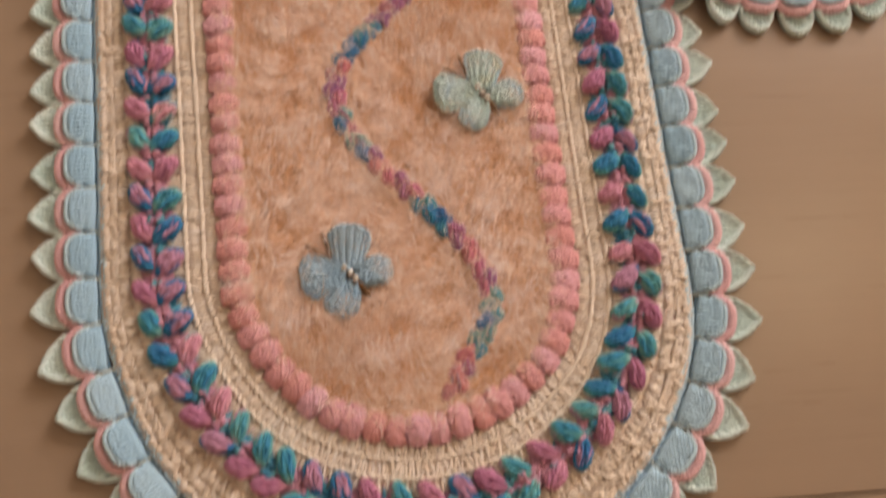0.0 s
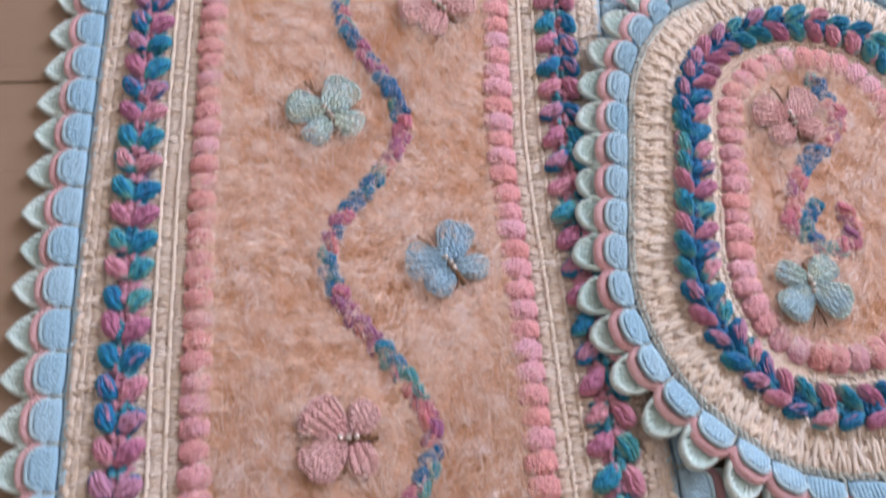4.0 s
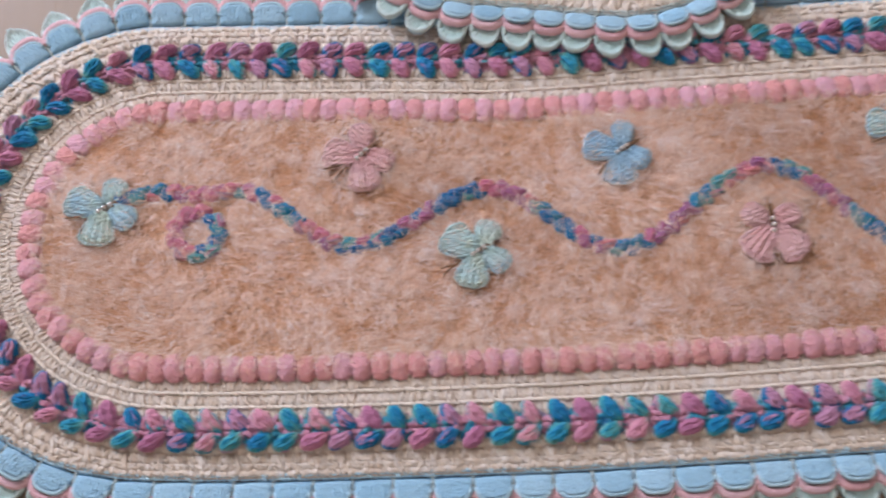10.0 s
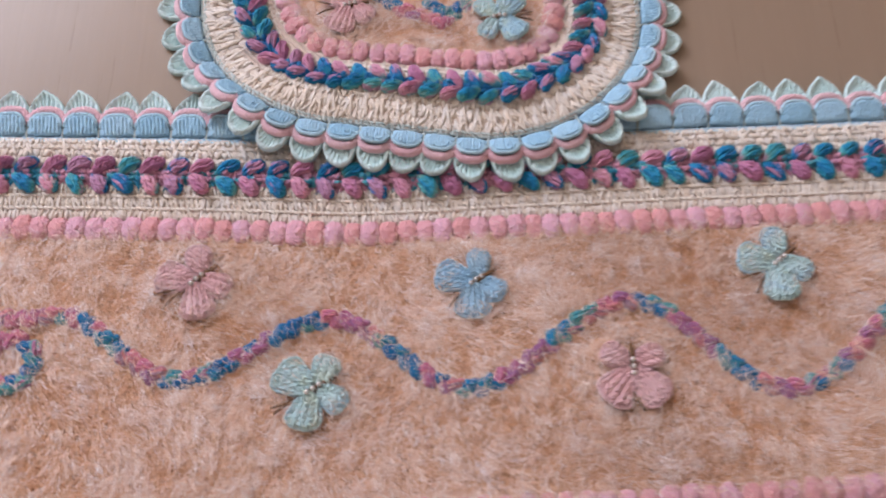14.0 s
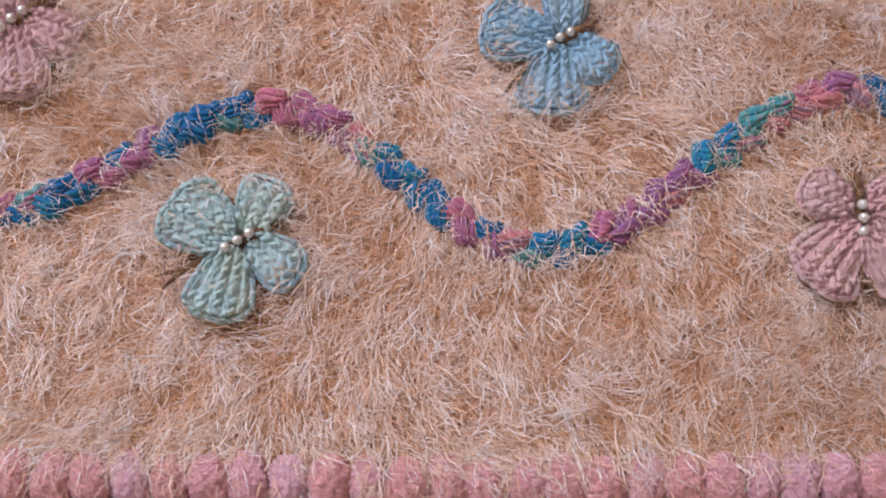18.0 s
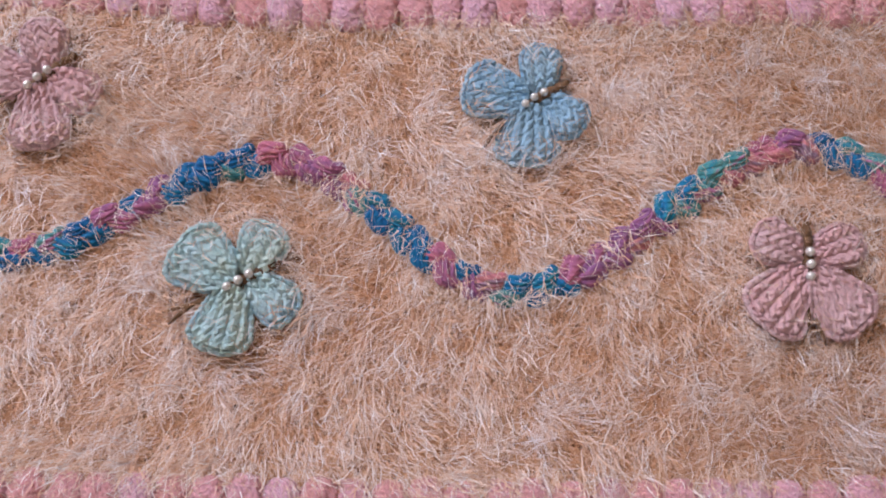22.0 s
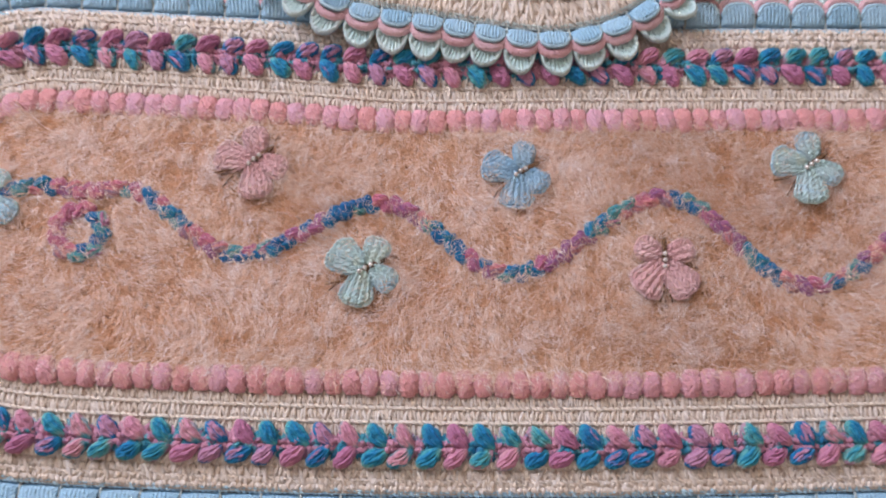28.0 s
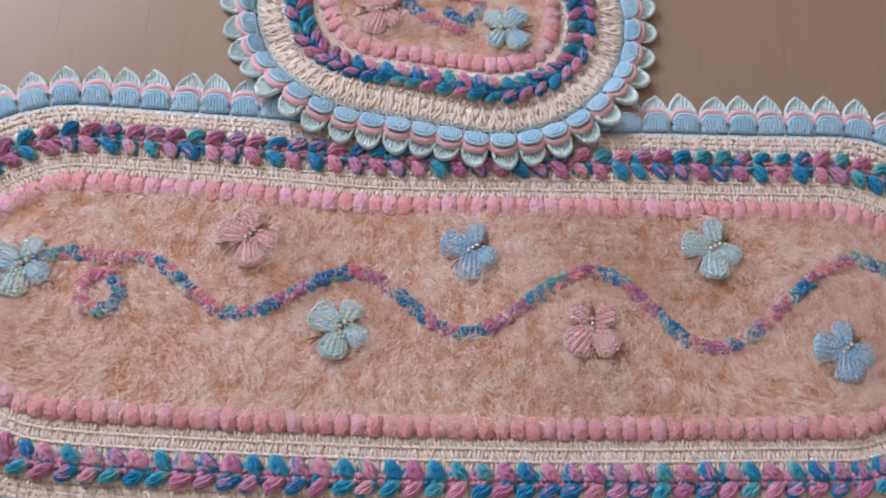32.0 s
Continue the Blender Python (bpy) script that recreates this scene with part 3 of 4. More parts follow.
def mint_shell_mesh(w, base, tip, skew, peak, material):
    """A pointed fan: ribbed posts between a base arc and a chain-stitch rim ending in a picot."""
    n, m = 44, 10

    def rim(s):
        y = base * 0.86 + (tip - base * 0.86) * ((1 - peak) * (1 - abs(s) ** (3.0 - 3.6 * peak)) ** (0.5 + 0.8 * peak) + peak * 0.6 * math.exp(-(s / 0.22) ** 2) + peak * 0.4 * (1 - s * s))
        return s * w / 2 + skew * (1 - abs(s)), y

    v, f = [], []
    for b in range(m + 1):
        t = b / m
        for a in range(n + 1):
            s = -1 + 2 * a / n
            x, y = rim(s)
            x0, y0 = s * w * 0.25, base * (0.92 - 0.5 * s * s)
            edge = math.exp(-((t - 0.9) / 0.09) ** 2)
            side = math.exp(-((abs(s) - 0.95) / 0.10) ** 2)
            rib = (0.0024 * abs(math.sin(s * math.pi * 4 + 0.5 * t)) ** 0.6 - 0.0010 + 0.0007 * noise.noise(Vector((s * 9, t * 6, skew * 900)))) * (1 - edge)
            knot = 0.0008 * abs(math.sin(s * math.pi * 6)) * edge
            z = 0.0030 + rib + 0.0022 * max(edge, side) + knot - 0.0010 * (1 - (t - 0.5) ** 2 * 4) - 0.0014 * (b == m)
            v.append((x0 + (x - x0) * t, y0 + (y - y0) * t, z))
    for b in range(m):
        for a in range(n):
            i = b * (n + 1) + a
            f.append((i, i + 1, i + n + 2, i + n + 1))
    k = len(v)
    v += [(x, y, 0.0003) for x, y, z in v]
    f += [tuple(i + k for i in q)[::-1] for q in list(f)]
    for a in range(n):
        top, low = m * (n + 1) + a, k + m * (n + 1) + a
        f.append((top, top + 1, low + 1, low))
    for b in range(m):
        for i in (b * (n + 1), b * (n + 1) + n):
            f.append((i, i + n + 1, k + i + n + 1, k + i))
    return two_tone(mesh_of("mint_shell", v, f, material), M_MINT_RIM, lambda i: (m - 2) * n <= i < m * n or (i < m * n and (i % n < 2 or i % n >= n - 2)))


def stuff(name, v, f, material, parent, label):
    return child(name, mesh_of(name, v, f, material), parent, label=label, kind="stuff")


def stitch_row(oval, d0, d1, pitch, z, rnd, lean=0.13, width=0.0021, height=0.0024, every=0, swell=1.0, courses=1):
    """A row of post stitches between two outlines: courses of small V-shaped pairs of strands, some posts standing proud."""
    n = round(oval.spread(d0) / pitch) * 2
    step = (d1 - d0) / courses
    proto = spindle(step + 0.0018, width, height, 4, 6)
    mats = []
    for c in range(courses):
        for i in range(n):
            big = swell if every and (i // 2) % every == 0 else 1.0
            side = 0.5 if i % 2 else -0.5
            mats.append(oval.seat((i // 2 + 0.5 + side * 0.44 + rnd.uniform(-0.13, 0.13)) * 2 / n, d0 + (c + 0.5) * step + rnd.uniform(-0.0007, 0.0007), d0,
                                  math.pi / 2 - side * 2 * lean + (0.22 if courses == 1 else 0.46) * rnd.uniform(-1, 1), z + rnd.uniform(-0.0006, 0.0006) + (big - 1) * 0.0022, 0, (1, big * rnd.uniform(0.8, 1.2), big * rnd.uniform(0.8, 1.25))))
    return stamp(proto, mats)


def chain_row(oval, d, pitch, z, rnd, width=0.0028, height=0.003):
    """A ridge of slanting chain stitches along an outline."""
    n = round(oval.spread(d) / pitch)
    proto = spindle(pitch * 1.5, width, height, 4, 6)
    return stamp(proto, [oval.seat((i + rnd.uniform(-0.1, 0.1)) / n, d + rnd.uniform(-0.0002, 0.0002), d, 0.36 + 0.14 * rnd.uniform(-1, 1), z + rnd.uniform(-0.0004, 0.0003)) for i in range(n)])


def ribbons(name, root, heading, length, rise, curl, width, material, parent, label):
    """Loose fibres as fine bent slips, one island each."""
    n = len(root)
    a0, a1 = heading, heading + curl
    d0 = np.stack([np.cos(a0), np.sin(a0), np.zeros(n)], 1)
    d1 = np.stack([np.cos(a1), np.sin(a1), np.zeros(n)], 1)
    side0 = np.stack([-d0[:, 1], d0[:, 0], np.zeros(n)], 1) * width[:, None]
    side1 = np.stack([-d1[:, 1], d1[:, 0], np.zeros(n)], 1) * width[:, None]
    up = np.array([0, 0, 1.0])
    p1 = root + d0 * (length * 0.5)[:, None] + up * rise[:, None]
    p2 = p1 + d1 * (length * 0.5)[:, None] + up * (rise * np.random.uniform(-0.7, 0.5, n))[:, None]
    v = np.stack([root - side0, root + side0, p1 + side1 * 0.9, p1 - side1 * 0.9, p2 + side1 * 0.35, p2 - side1 * 0.35], 1)
    quad = np.array([[0, 1, 2, 3], [3, 2, 4, 5]])
    faces = (np.arange(n)[:, None, None] * 6 + quad[None]).reshape(-1)
    me = bpy.data.meshes.new(name)
    me.vertices.add(n * 6)
    me.vertices.foreach_set("co", v.reshape(-1))
    me.loops.add(len(faces))
    me.loops.foreach_set("vertex_index", faces.astype(np.int32))
    me.polygons.add(n * 2)
    me.polygons.foreach_set("loop_start", np.arange(0, n * 8, 4, dtype=np.int32))
    me.update(calc_edges=True)
    me.validate()
    me.materials.append(material)
    return child(name, me, parent, label=label, kind="stuff")


def scatter_in(oval, d, n, rng):
    """n places, evenly spread, inside the outline d."""
    r = oval.radius + d
    out = np.zeros((0, 2))
    while len(out) < n:
        p = rng.uniform((-oval.half - r, -r), (oval.half + r, r), (n * 2, 2))
        q = np.maximum(np.abs(p[:, 0]) - oval.half, 0)
        out = np.concatenate([out, p[np.hypot(q, p[:, 1]) < r]])
    return out[:n]


def pile(oval, parent, z, count, tufts, seed, near, lines):
    rng = np.random.default_rng(seed)

    def lay(p):
        return np.array([(*oval.bent(x, y), 0.0) for x, y in p])

    def flow(p):
        return -1.9 + 0.9 * np.sin(p[:, 0] * 23 + 1.3) + 0.8 * np.sin(p[:, 1] * 41 + p[:, 0] * 17)

    p = lay(scatter_in(oval, -0.0105, count, rng))
    p[:, 2] = z + np.array([oval.z(x, y) for x, y, _ in p])
    n = len(p)
    under = np.ones(n)
    for x, y in near:
        under[np.hypot(p[:, 0] + oval.x - x, p[:, 1] + oval.y - y) < 0.027] = 0.15
    ribbons("short_fuzz", p, flow(p) + rng.normal(0, 1.1, n), rng.uniform(0.0035, 0.0088, n), rng.uniform(0.0008, 0.0036, n) * under,
            rng.normal(0, 0.8, n), rng.uniform(0.00006, 0.00012, n), M_FUZZ, parent, "dense apricot fuzz of the fluffy centre")
    c = scatter_in(oval, -0.0105, tufts * 3, rng)
    keep = np.array([noise.noise(Vector((x * 32 + seed, y * 32, 0.3))) for x, y in c]) * 0.42 + rng.normal(0, 0.5, len(c))
    c = c[np.argsort(-keep)[:tufts]]
    per = rng.integers(2, 26, tufts)
    idx = np.repeat(np.arange(tufts), per)
    q = lay(c)[idx] + np.concatenate([rng.normal(0, 0.0026, (len(idx), 2)), np.zeros((len(idx), 1))], 1)
    q[:, 2] = z + 0.001 + np.array([oval.z(x, y) for x, y, _ in q])
    base = (flow(lay(c)) + rng.normal(0, 0.55, tufts))[idx]
    # wisps over the bobbles' inner ends
    e = scatter_in(oval, -0.013, round(oval.spread(0) * 60000), rng)
    out = np.stack([np.sign(e[:, 0]) * np.maximum(np.abs(e[:, 0]) - oval.half, 0), e[:, 1]], 1)
    far = np.hypot(out[:, 0], out[:, 1])
    pick = (far > oval.radius - 0.022) & (rng.random(len(e)) < 0.22)
    e, out = e[pick], out[pick]
    we = lay(e)
    we[:, 2] = z + 0.0022 + np.array([oval.z(x, y) for x, y, _ in we])
    head = np.arctan2(out[:, 1], out[:, 0]) + oval.turn + rng.normal(0, 0.75, len(e))
    # wisps over the edges of the wings
    spots = [(x - oval.x, y - oval.y) for x, y in near]
    wa = rng.uniform(0, 2 * math.pi, (len(spots), 520))
    wr = rng.uniform(0.020, 0.033, wa.shape)
    wb = np.stack([(np.array([s[0] for s in spots])[:, None] + wr * np.cos(wa)).ravel(), (np.array([s[1] for s in spots])[:, None] + wr * np.sin(wa)).ravel(), np.full(wa.size, z + 0.0042)], 1)
    wb[:, 2] += np.array([oval.z(x, y) for x, y, _ in wb])
    wh = wa.ravel() + math.pi + rng.normal(0, 1.0, wa.size)
    # wisps over the cords
    wc, hc = [], []
    for line in lines:
        pts = resample([(x, y, 0) for x, y in line], 0.0006)
        for a, b in zip(pts, pts[1:]):
            if rng.random() < 0.75 + noise.noise(Vector((a.x * 40, a.y * 40, 2.0))):
                way = math.atan2(b.y - a.y, b.x - a.x)
                side = 1 if rng.random() < 0.5 else -1
                r = rng.uniform(0.003, 0.0075)
                x, y = a.x - oval.x - side * r * math.sin(way), a.y - oval.y + side * r * math.cos(way)
                wc.append((x, y, z + 0.0035 + oval.z(x, y)))
                hc.append(way - side * math.pi / 2 + rng.normal(0, 0.7))
    wb, wh = np.concatenate([wb, np.array(wc)]), np.concatenate([wh, np.array(hc)])
    low = np.ones(len(q) + len(we) + len(wb))
    for x, y in near:
        low[:len(q)][np.hypot(q[:, 0] + oval.x - x, q[:, 1] + oval.y - y) < 0.026] = 0.25
    q = np.concatenate([q, we, wb])
    base = np.concatenate([base, head, wh])
    n = len(q)
    ribbons("eyelash_fluff", q, base + rng.normal(0, 0.4, n), rng.uniform(0.005, 0.0140, n), rng.uniform(0.0018, 0.0056, n) * low,
            rng.normal(0, 0.55, n), rng.uniform(0.00005, 0.00011, n) * np.where(rng.random(n) < 0.2, 2.0, 1.0), M_LASH, parent, "long pale eyelash fibres lying in tufts")
    # whitish locks combed one way, mostly in patches
    locks = tufts // 38
    c = scatter_in(oval, -0.013, locks * 4, rng)
    keep = np.array([noise.noise(Vector((x * 26 + seed, y * 26, 7.7))) for x, y in c]) + rng.normal(0, 0.22, len(c))
    c = lay(c[np.argsort(-keep)[:locks]])
    per = rng.integers(6, 30, locks)
    idx = np.repeat(np.arange(locks), per)
    n = len(idx)
    lean = (flow(c) * 0.5 + 0.2 + rng.normal(0, 0.8, locks))[idx]
    q = c[idx] + np.concatenate([rng.normal(0, 0.0030, (n, 2)), np.zeros((n, 1))], 1)
    q[:, 2] = z + 0.0022 + np.array([oval.z(x, y) for x, y, _ in q])
    low = np.ones(n)
    for x, y in near:
        low[np.hypot(q[:, 0] + oval.x - x, q[:, 1] + oval.y - y) < 0.026] = 0.25
    ribbons("pale_fluff", q, lean + rng.normal(0, 0.25, n), rng.uniform(0.008, 0.019, n), rng.uniform(0.0022, 0.0056, n) * low,
            rng.normal(0.2, 0.45, n), rng.uniform(0.00005, 0.00010, n), M_LOCK, parent, "whitish locks of fibre combed over the pile")


def cord_side(x, turns, start):
    return (start + sum(1 for t in turns if x > t)) % 2


def cord_bundle(k):
    """One stitch of the cord: a short plump bundle of strands, pinched at both ends."""
    sides = 54
    v, f = spindle(0.0158, 0.0096, 0.0076, 14, sides, 0.0, 1, 0.5)
    out = []
    for n, (x, y, z) in enumerate(v):
        a = 2 * x / 0.0158
        th = 2 * math.pi * (n % sides) / sides
        th += 0.3 * math.sin(2 * th + k) + 0.8 * a * math.cos(th + k)
        g = 1 - 0.42 * (1 - abs(math.sin(5 * th + 0.9 * k))) ** 1.5 * (abs(a) < 0.95) + 0.24 * noise.noise(Vector((x * 330 + 9 * k, y * 330, z * 330)))
        out.append((x, y * g + 0.0006 * math.sin(x * 420 + 2 * k), 0.0038 + (z - 0.0038) * g))
    return out, f


CORD = [[mesh_of("cord_stitch", *cord_bundle(k), m) for k in range(3)] for m in (M_CORD_B, M_CORD_P)]


def cord(points, z, lift, parent, origin, rnd, turns, start=0, along=False):
    """A stitched cord in alternating blue and pink lengths: bundles one behind the other, turned to and fro."""
    step = 0.0056
    pts = resample([(x, y, 0) for x, y in points], step)
    for i in range(len(pts) - 1):
        t = pts[i + 1] - pts[i]
        a = math.atan2(t.y, t.x)
        x, y = pts[i].x, pts[i].y
        k = cord_side(i * step if along else x, turns, start)
        own = k if rnd.random() > 0.07 else 1 - k
        s = 1 if i % 2 else -1
        child("cord_stitch", CORD[own][rnd.randrange(3)], parent, Matrix.Translation((x - origin[0], y - origin[1], z + lift(x, y) + rnd.uniform(-0.0007, 0.0007))) @ Matrix.Rotation(a, 4, 'Z')
              @ Matrix.Translation((0, 0.0019 * s, 0)) @ Matrix.Rotation(s * 0.42 + rnd.uniform(-0.2, 0.2), 4, 'Z') @ Matrix.Diagonal((0.92, rnd.uniform(0.95, 1.12), rnd.uniform(0.85, 1.05), 1)))


def mat(name, label, category, oval, bands, counts, seed, peak, flare):
    """bands: outer edges, as distances from the bobble ring, of the light rows, the braid, the beige rows and the shells' tips."""
    rnd = random.Random(seed)
    light, braid, beige, tip = bands
    n_bob, n_puff, n_shell = counts
    top = tagged(new(name), label, category)
    top.location = (oval.x, oval.y, 0)
    child("ground_cloth", slab(oval, beige + 0.0012, 0.0006, 0.0076, M_BACK, "ground_cloth", 0.0006), top, label="tan crocheted ground cloth")
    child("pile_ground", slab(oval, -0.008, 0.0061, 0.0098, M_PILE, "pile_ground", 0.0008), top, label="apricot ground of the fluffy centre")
    # rows of small stitches
    rows = [stitch_row(oval, 0.0005, light * 0.45, 0.0038, 0.0066, rnd, 0.16, 0.0026, 0.0026), stitch_row(oval, light * 0.5, light * 0.97, 0.0038, 0.0066, rnd, 0.16, 0.0026, 0.0026)]
    v, f = join(*rows)
    stuff("light_stitches", v, f, M_BEIGE, top, "small peach-beige crochet stitches")
    for d in ((light * 0.47, light * 0.97) if light > 0.012 else (light * 0.9,)):
        v, f = chain_row(oval, d, 0.0042, 0.0074, rnd, 0.0030, 0.0028)
        stuff("cream_ridge", v, f, M_CREAM, top, "raised cream chain-stitch ridge")
    w = beige - braid
    k = 2 if w < 0.022 else 3
    if light > 0.012:
        rows = [stitch_row(oval, braid - 0.006, braid + w / k, 0.0040, 0.0065, rnd, 0.24, 0.0033, 0.0028, 4, 1.12, 2), stitch_row(oval, light, light + 0.010, 0.0041, 0.0067, rnd)]
        for q in range(1, k):
            rows.append(stitch_row(oval, braid + w * q / k, braid + w * (q + 1) / k - 0.0008, 0.0040, 0.0065, rnd, 0.24, 0.0033, 0.0028, 4, 1.12, 2))
            rows.append(chain_row(oval, braid + w * q / k + 0.0004, 0.0042, 0.0076, rnd, 0.0020, 0.0024))
        turns = max(1, n_shell)
        rows.append(stamp(spindle(w * 0.85, 0.0036, 0.0036, 5, 7, 0.2, 3), [oval.seat((i + 0.2 + rnd.uniform(-0.06, 0.06)) / turns, (braid + beige) / 2 - 0.001, beige, math.pi / 2 - 0.38 + rnd.uniform(-0.12, 0.12), 0.0072) for i in range(turns)]))
    else:
        rows = [stitch_row(oval, braid - 0.006, beige, 0.0040, 0.0064, rnd, 0.22, 0.0033, 0.0028, 0, 1.0, 3), stitch_row(oval, light, light + 0.010, 0.0041, 0.0067, rnd)]
        ribs = round(oval.spread(braid) / 0.0105)
        for side in (-1, 1):
            rows.append(stamp(spindle(w * 0.85, 0.0040, 0.0042, 6, 7, 0.2, 3), [oval.seat((i + 0.1 * side + rnd.uniform(-0.06, 0.06)) / ribs, (braid + beige) / 2 - 0.001, beige,
                              math.pi / 2 - side * 0.16 + rnd.uniform(-0.12, 0.12), 0.0062) for i in range(ribs)]))
    v, f = join(*rows)
    stuff("beige_stitches", v, f, M_BEIGE, top, "peach-beige post stitches in two rows")
    if light > 0.012:
        v, f = join(chain_row(oval, beige - 0.0012, 0.0040, 0.0058, rnd, 0.0030, 0.0030), chain_row(oval, beige + 0.0010, 0.0040, 0.0046, rnd, 0.0030, 0.0034))
        stuff("edging", v, f, M_BLUE_RIM, top, "pale blue chain-stitch row along the shells")
    else:
        v, f = join(chain_row(oval, beige - 0.0004, 0.0040, 0.0058, rnd, 0.0030, 0.0030), chain_row(oval, beige + 0.0016, 0.0040, 0.0050, rnd, 0.0026, 0.0030))
        stuff("edging", v, f, M_GREY, top, "pale sage chain-stitch row along the shells")
    v, f = stitch_row(oval, braid - 0.0075, braid - 0.0005, oval.spread(braid) / n_puff / 1.5, 0.0076, rnd, 0.25, 0.0019, 0.0030)
    stuff("braid_filling", v, f, M_BEIGE, top, "peach-beige posts reaching between the puffs")
    v, f = stitch_row(oval, light + 0.004, braid - 0.003, 0.006, 0.0052, rnd, 0.5, 0.0055, 0.0052, 0, 1.0, 1)
    middle = (light + braid) / 2 + 0.0005
    v, f = join((v, f), stitch_row(oval, middle - 0.0045, middle + 0.0045, 0.0052, 0.0082, rnd, 0.75, 0.0036, 0.0042, 4, 1.25, 2))
    stuff("braid_core", v, f, M_CORE, top, "variegated knots of yarn between the puffs")
    # bobbles
    me = [bobble_mesh(seed * 5 + k, M_BOBBLE) for k in range(4)]
    s = oval.spread(-0.0078) / n_bob / 0.0150
    for i in range(n_bob):
        child("bobble", me[i % 4], top, oval.seat((i + rnd.uniform(-0.07, 0.07)) / n_bob, -0.0078 + rnd.uniform(-0.0006, 0.0006), -0.0078,
              math.pi / 2 + rnd.uniform(-0.16, 0.16), 0.0040 + rnd.uniform(-0.0005, 0.0004), rnd.uniform(-0.06, 0.06), (rnd.uniform(0.94, 1.07), rnd.uniform(1.05, 1.13) * s, rnd.uniform(0.9, 1.03))))
    # braid of puffs
    mid, span = (light + braid) / 2 + 0.001, (braid - light) / 0.030
    pack = min(1.0, oval.spread(mid) / n_puff / 0.0172)
    mp, mb = [puff_mesh(k, M_PUFF_P) for k in range(3)], [puff_mesh(k, M_PUFF_B) for k in range(3)]
    for i in range(n_puff):
        for row in (-1, 1):
            pink = rnd.random() < (0.66 if i % 2 == 0 else 0.04)
            child("puff", (mp if pink else mb)[rnd.randrange(3)], top,
                  oval.seat((i + 0.1 * (row < 0) + rnd.uniform(-0.06, 0.06)) / n_puff, mid + row * 0.0070 * span, mid,
                            -row * (0.60 if row > 0 else 0.86) + rnd.uniform(-0.16, 0.16), 0.0048 + rnd.uniform(-0.0006, 0.0012) + 0.0006 * (row > 0), 0,
                            (span ** 0.5 * (1.02 if row > 0 else 1.06) * rnd.uniform(0.94, 1.05), rnd.uniform(0.82, 0.99) * pack, rnd.uniform(0.9, 1.08))))
    # shells
    ref, w = beige + 0.007, oval.spread(beige + 0.007) / n_shell
    reach = tip - beige
    blue, blue_edge = blue_shell_mesh(w * 1.0, reach * 0.375, M_BLUE)
    arc = pink_arc_mesh(w * 0.985, reach * 0.525, M_PINK)
    fans = [mint_shell_mesh(w * 1.04, reach * 0.56, reach * q, sk, peak, M_MINT) for q, sk in ((0.97, 0.0), (1.0, 0.0022), (0.94, -0.002), (0.97, 0.003))]
    tie = mesh_of("spike_stitch", *spindle(reach * 0.46, 0.0028, 0.0030, 5, 6, 0.1, 3), M_GREY)
    for i in range(n_shell):
        u = (i + 0.5) / n_shell
        out = 1 - flare * math.cos(oval.local(u, beige, ref)[2])
        shell = child("blue_shell", blue, top, oval.seat(u, beige + 0.0024, ref, rnd.uniform(-0.04, 0.04), 0.0030, 0, (1, out, rnd.uniform(0.9, 1.1))))
        child("chain_edge", blue_edge, shell, None, "paler blue chain-stitch edge")
        child("pink_arc", arc, top, oval.seat(u, beige + 0.001, ref, rnd.uniform(-0.04, 0.04), 0.0012, 0, (1, out, 1)))
        child("mint_shell", fans[rnd.randrange(4)], top, oval.seat(u, beige, ref, rnd.uniform(-0.07, 0.07), 0.0010 + rnd.uniform(0, 0.0008), rnd.uniform(-0.03, 0.05), (1, out, 1)))
        child("spike_stitch", tie, top, oval.seat(i / n_shell, beige + reach * 0.22, ref, math.pi / 2 + rnd.uniform(-0.1, 0.1), 0.0046))
    return top


RUNNER = Oval(0.034, 0.0118, 0.0, 0.333, 0.107, sag_runner, flat, (0.0, 0.009, -0.007, 0.002))
SMALL = Oval(0.0115, 0.3065, -8.8, 0.052, 0.064, sag_none, over_runner)
runner = mat("crocheted_runner", "long oval crocheted runner with fluffy apricot centre on the floor", "table runner", RUNNER, (0.020, 0.050, 0.0665, 0.1115), (148, 120, 90), 1, 0.20, 0.03)
small = mat("crocheted_mat", "small oval crocheted mat overlapping the runner's edge", "crocheted mat", SMALL, (0.008, 0.036, 0.060, 0.0985), (46, 52, 43), 2, 0.07, 0.0)

# wavy cords on the fluffy centres, by their turning points
rnd = random.Random(11)


def wave_line(turns):
    out = []
    for (xa, ya), (xb, yb) in zip(turns, turns[1:]):
        n = max(3, round(abs(xb - xa) / 0.012))
        for k in range(n):
            t = k / n
            out.append((xa + (xb - xa) * t, ya + (yb - ya) * (0.5 - 0.5 * math.cos(math.pi * t))))
    return out + [turns[-1]]


def ring_line(x, y, r, a0, a1, n=16, squash=1.0):
    return [(x + r * math.cos(radians(a0 + (a1 - a0) * k / n)), y + squash * r * math.sin(radians(a0 + (a1 - a0) * k / n))) for k in range(n + 1)]


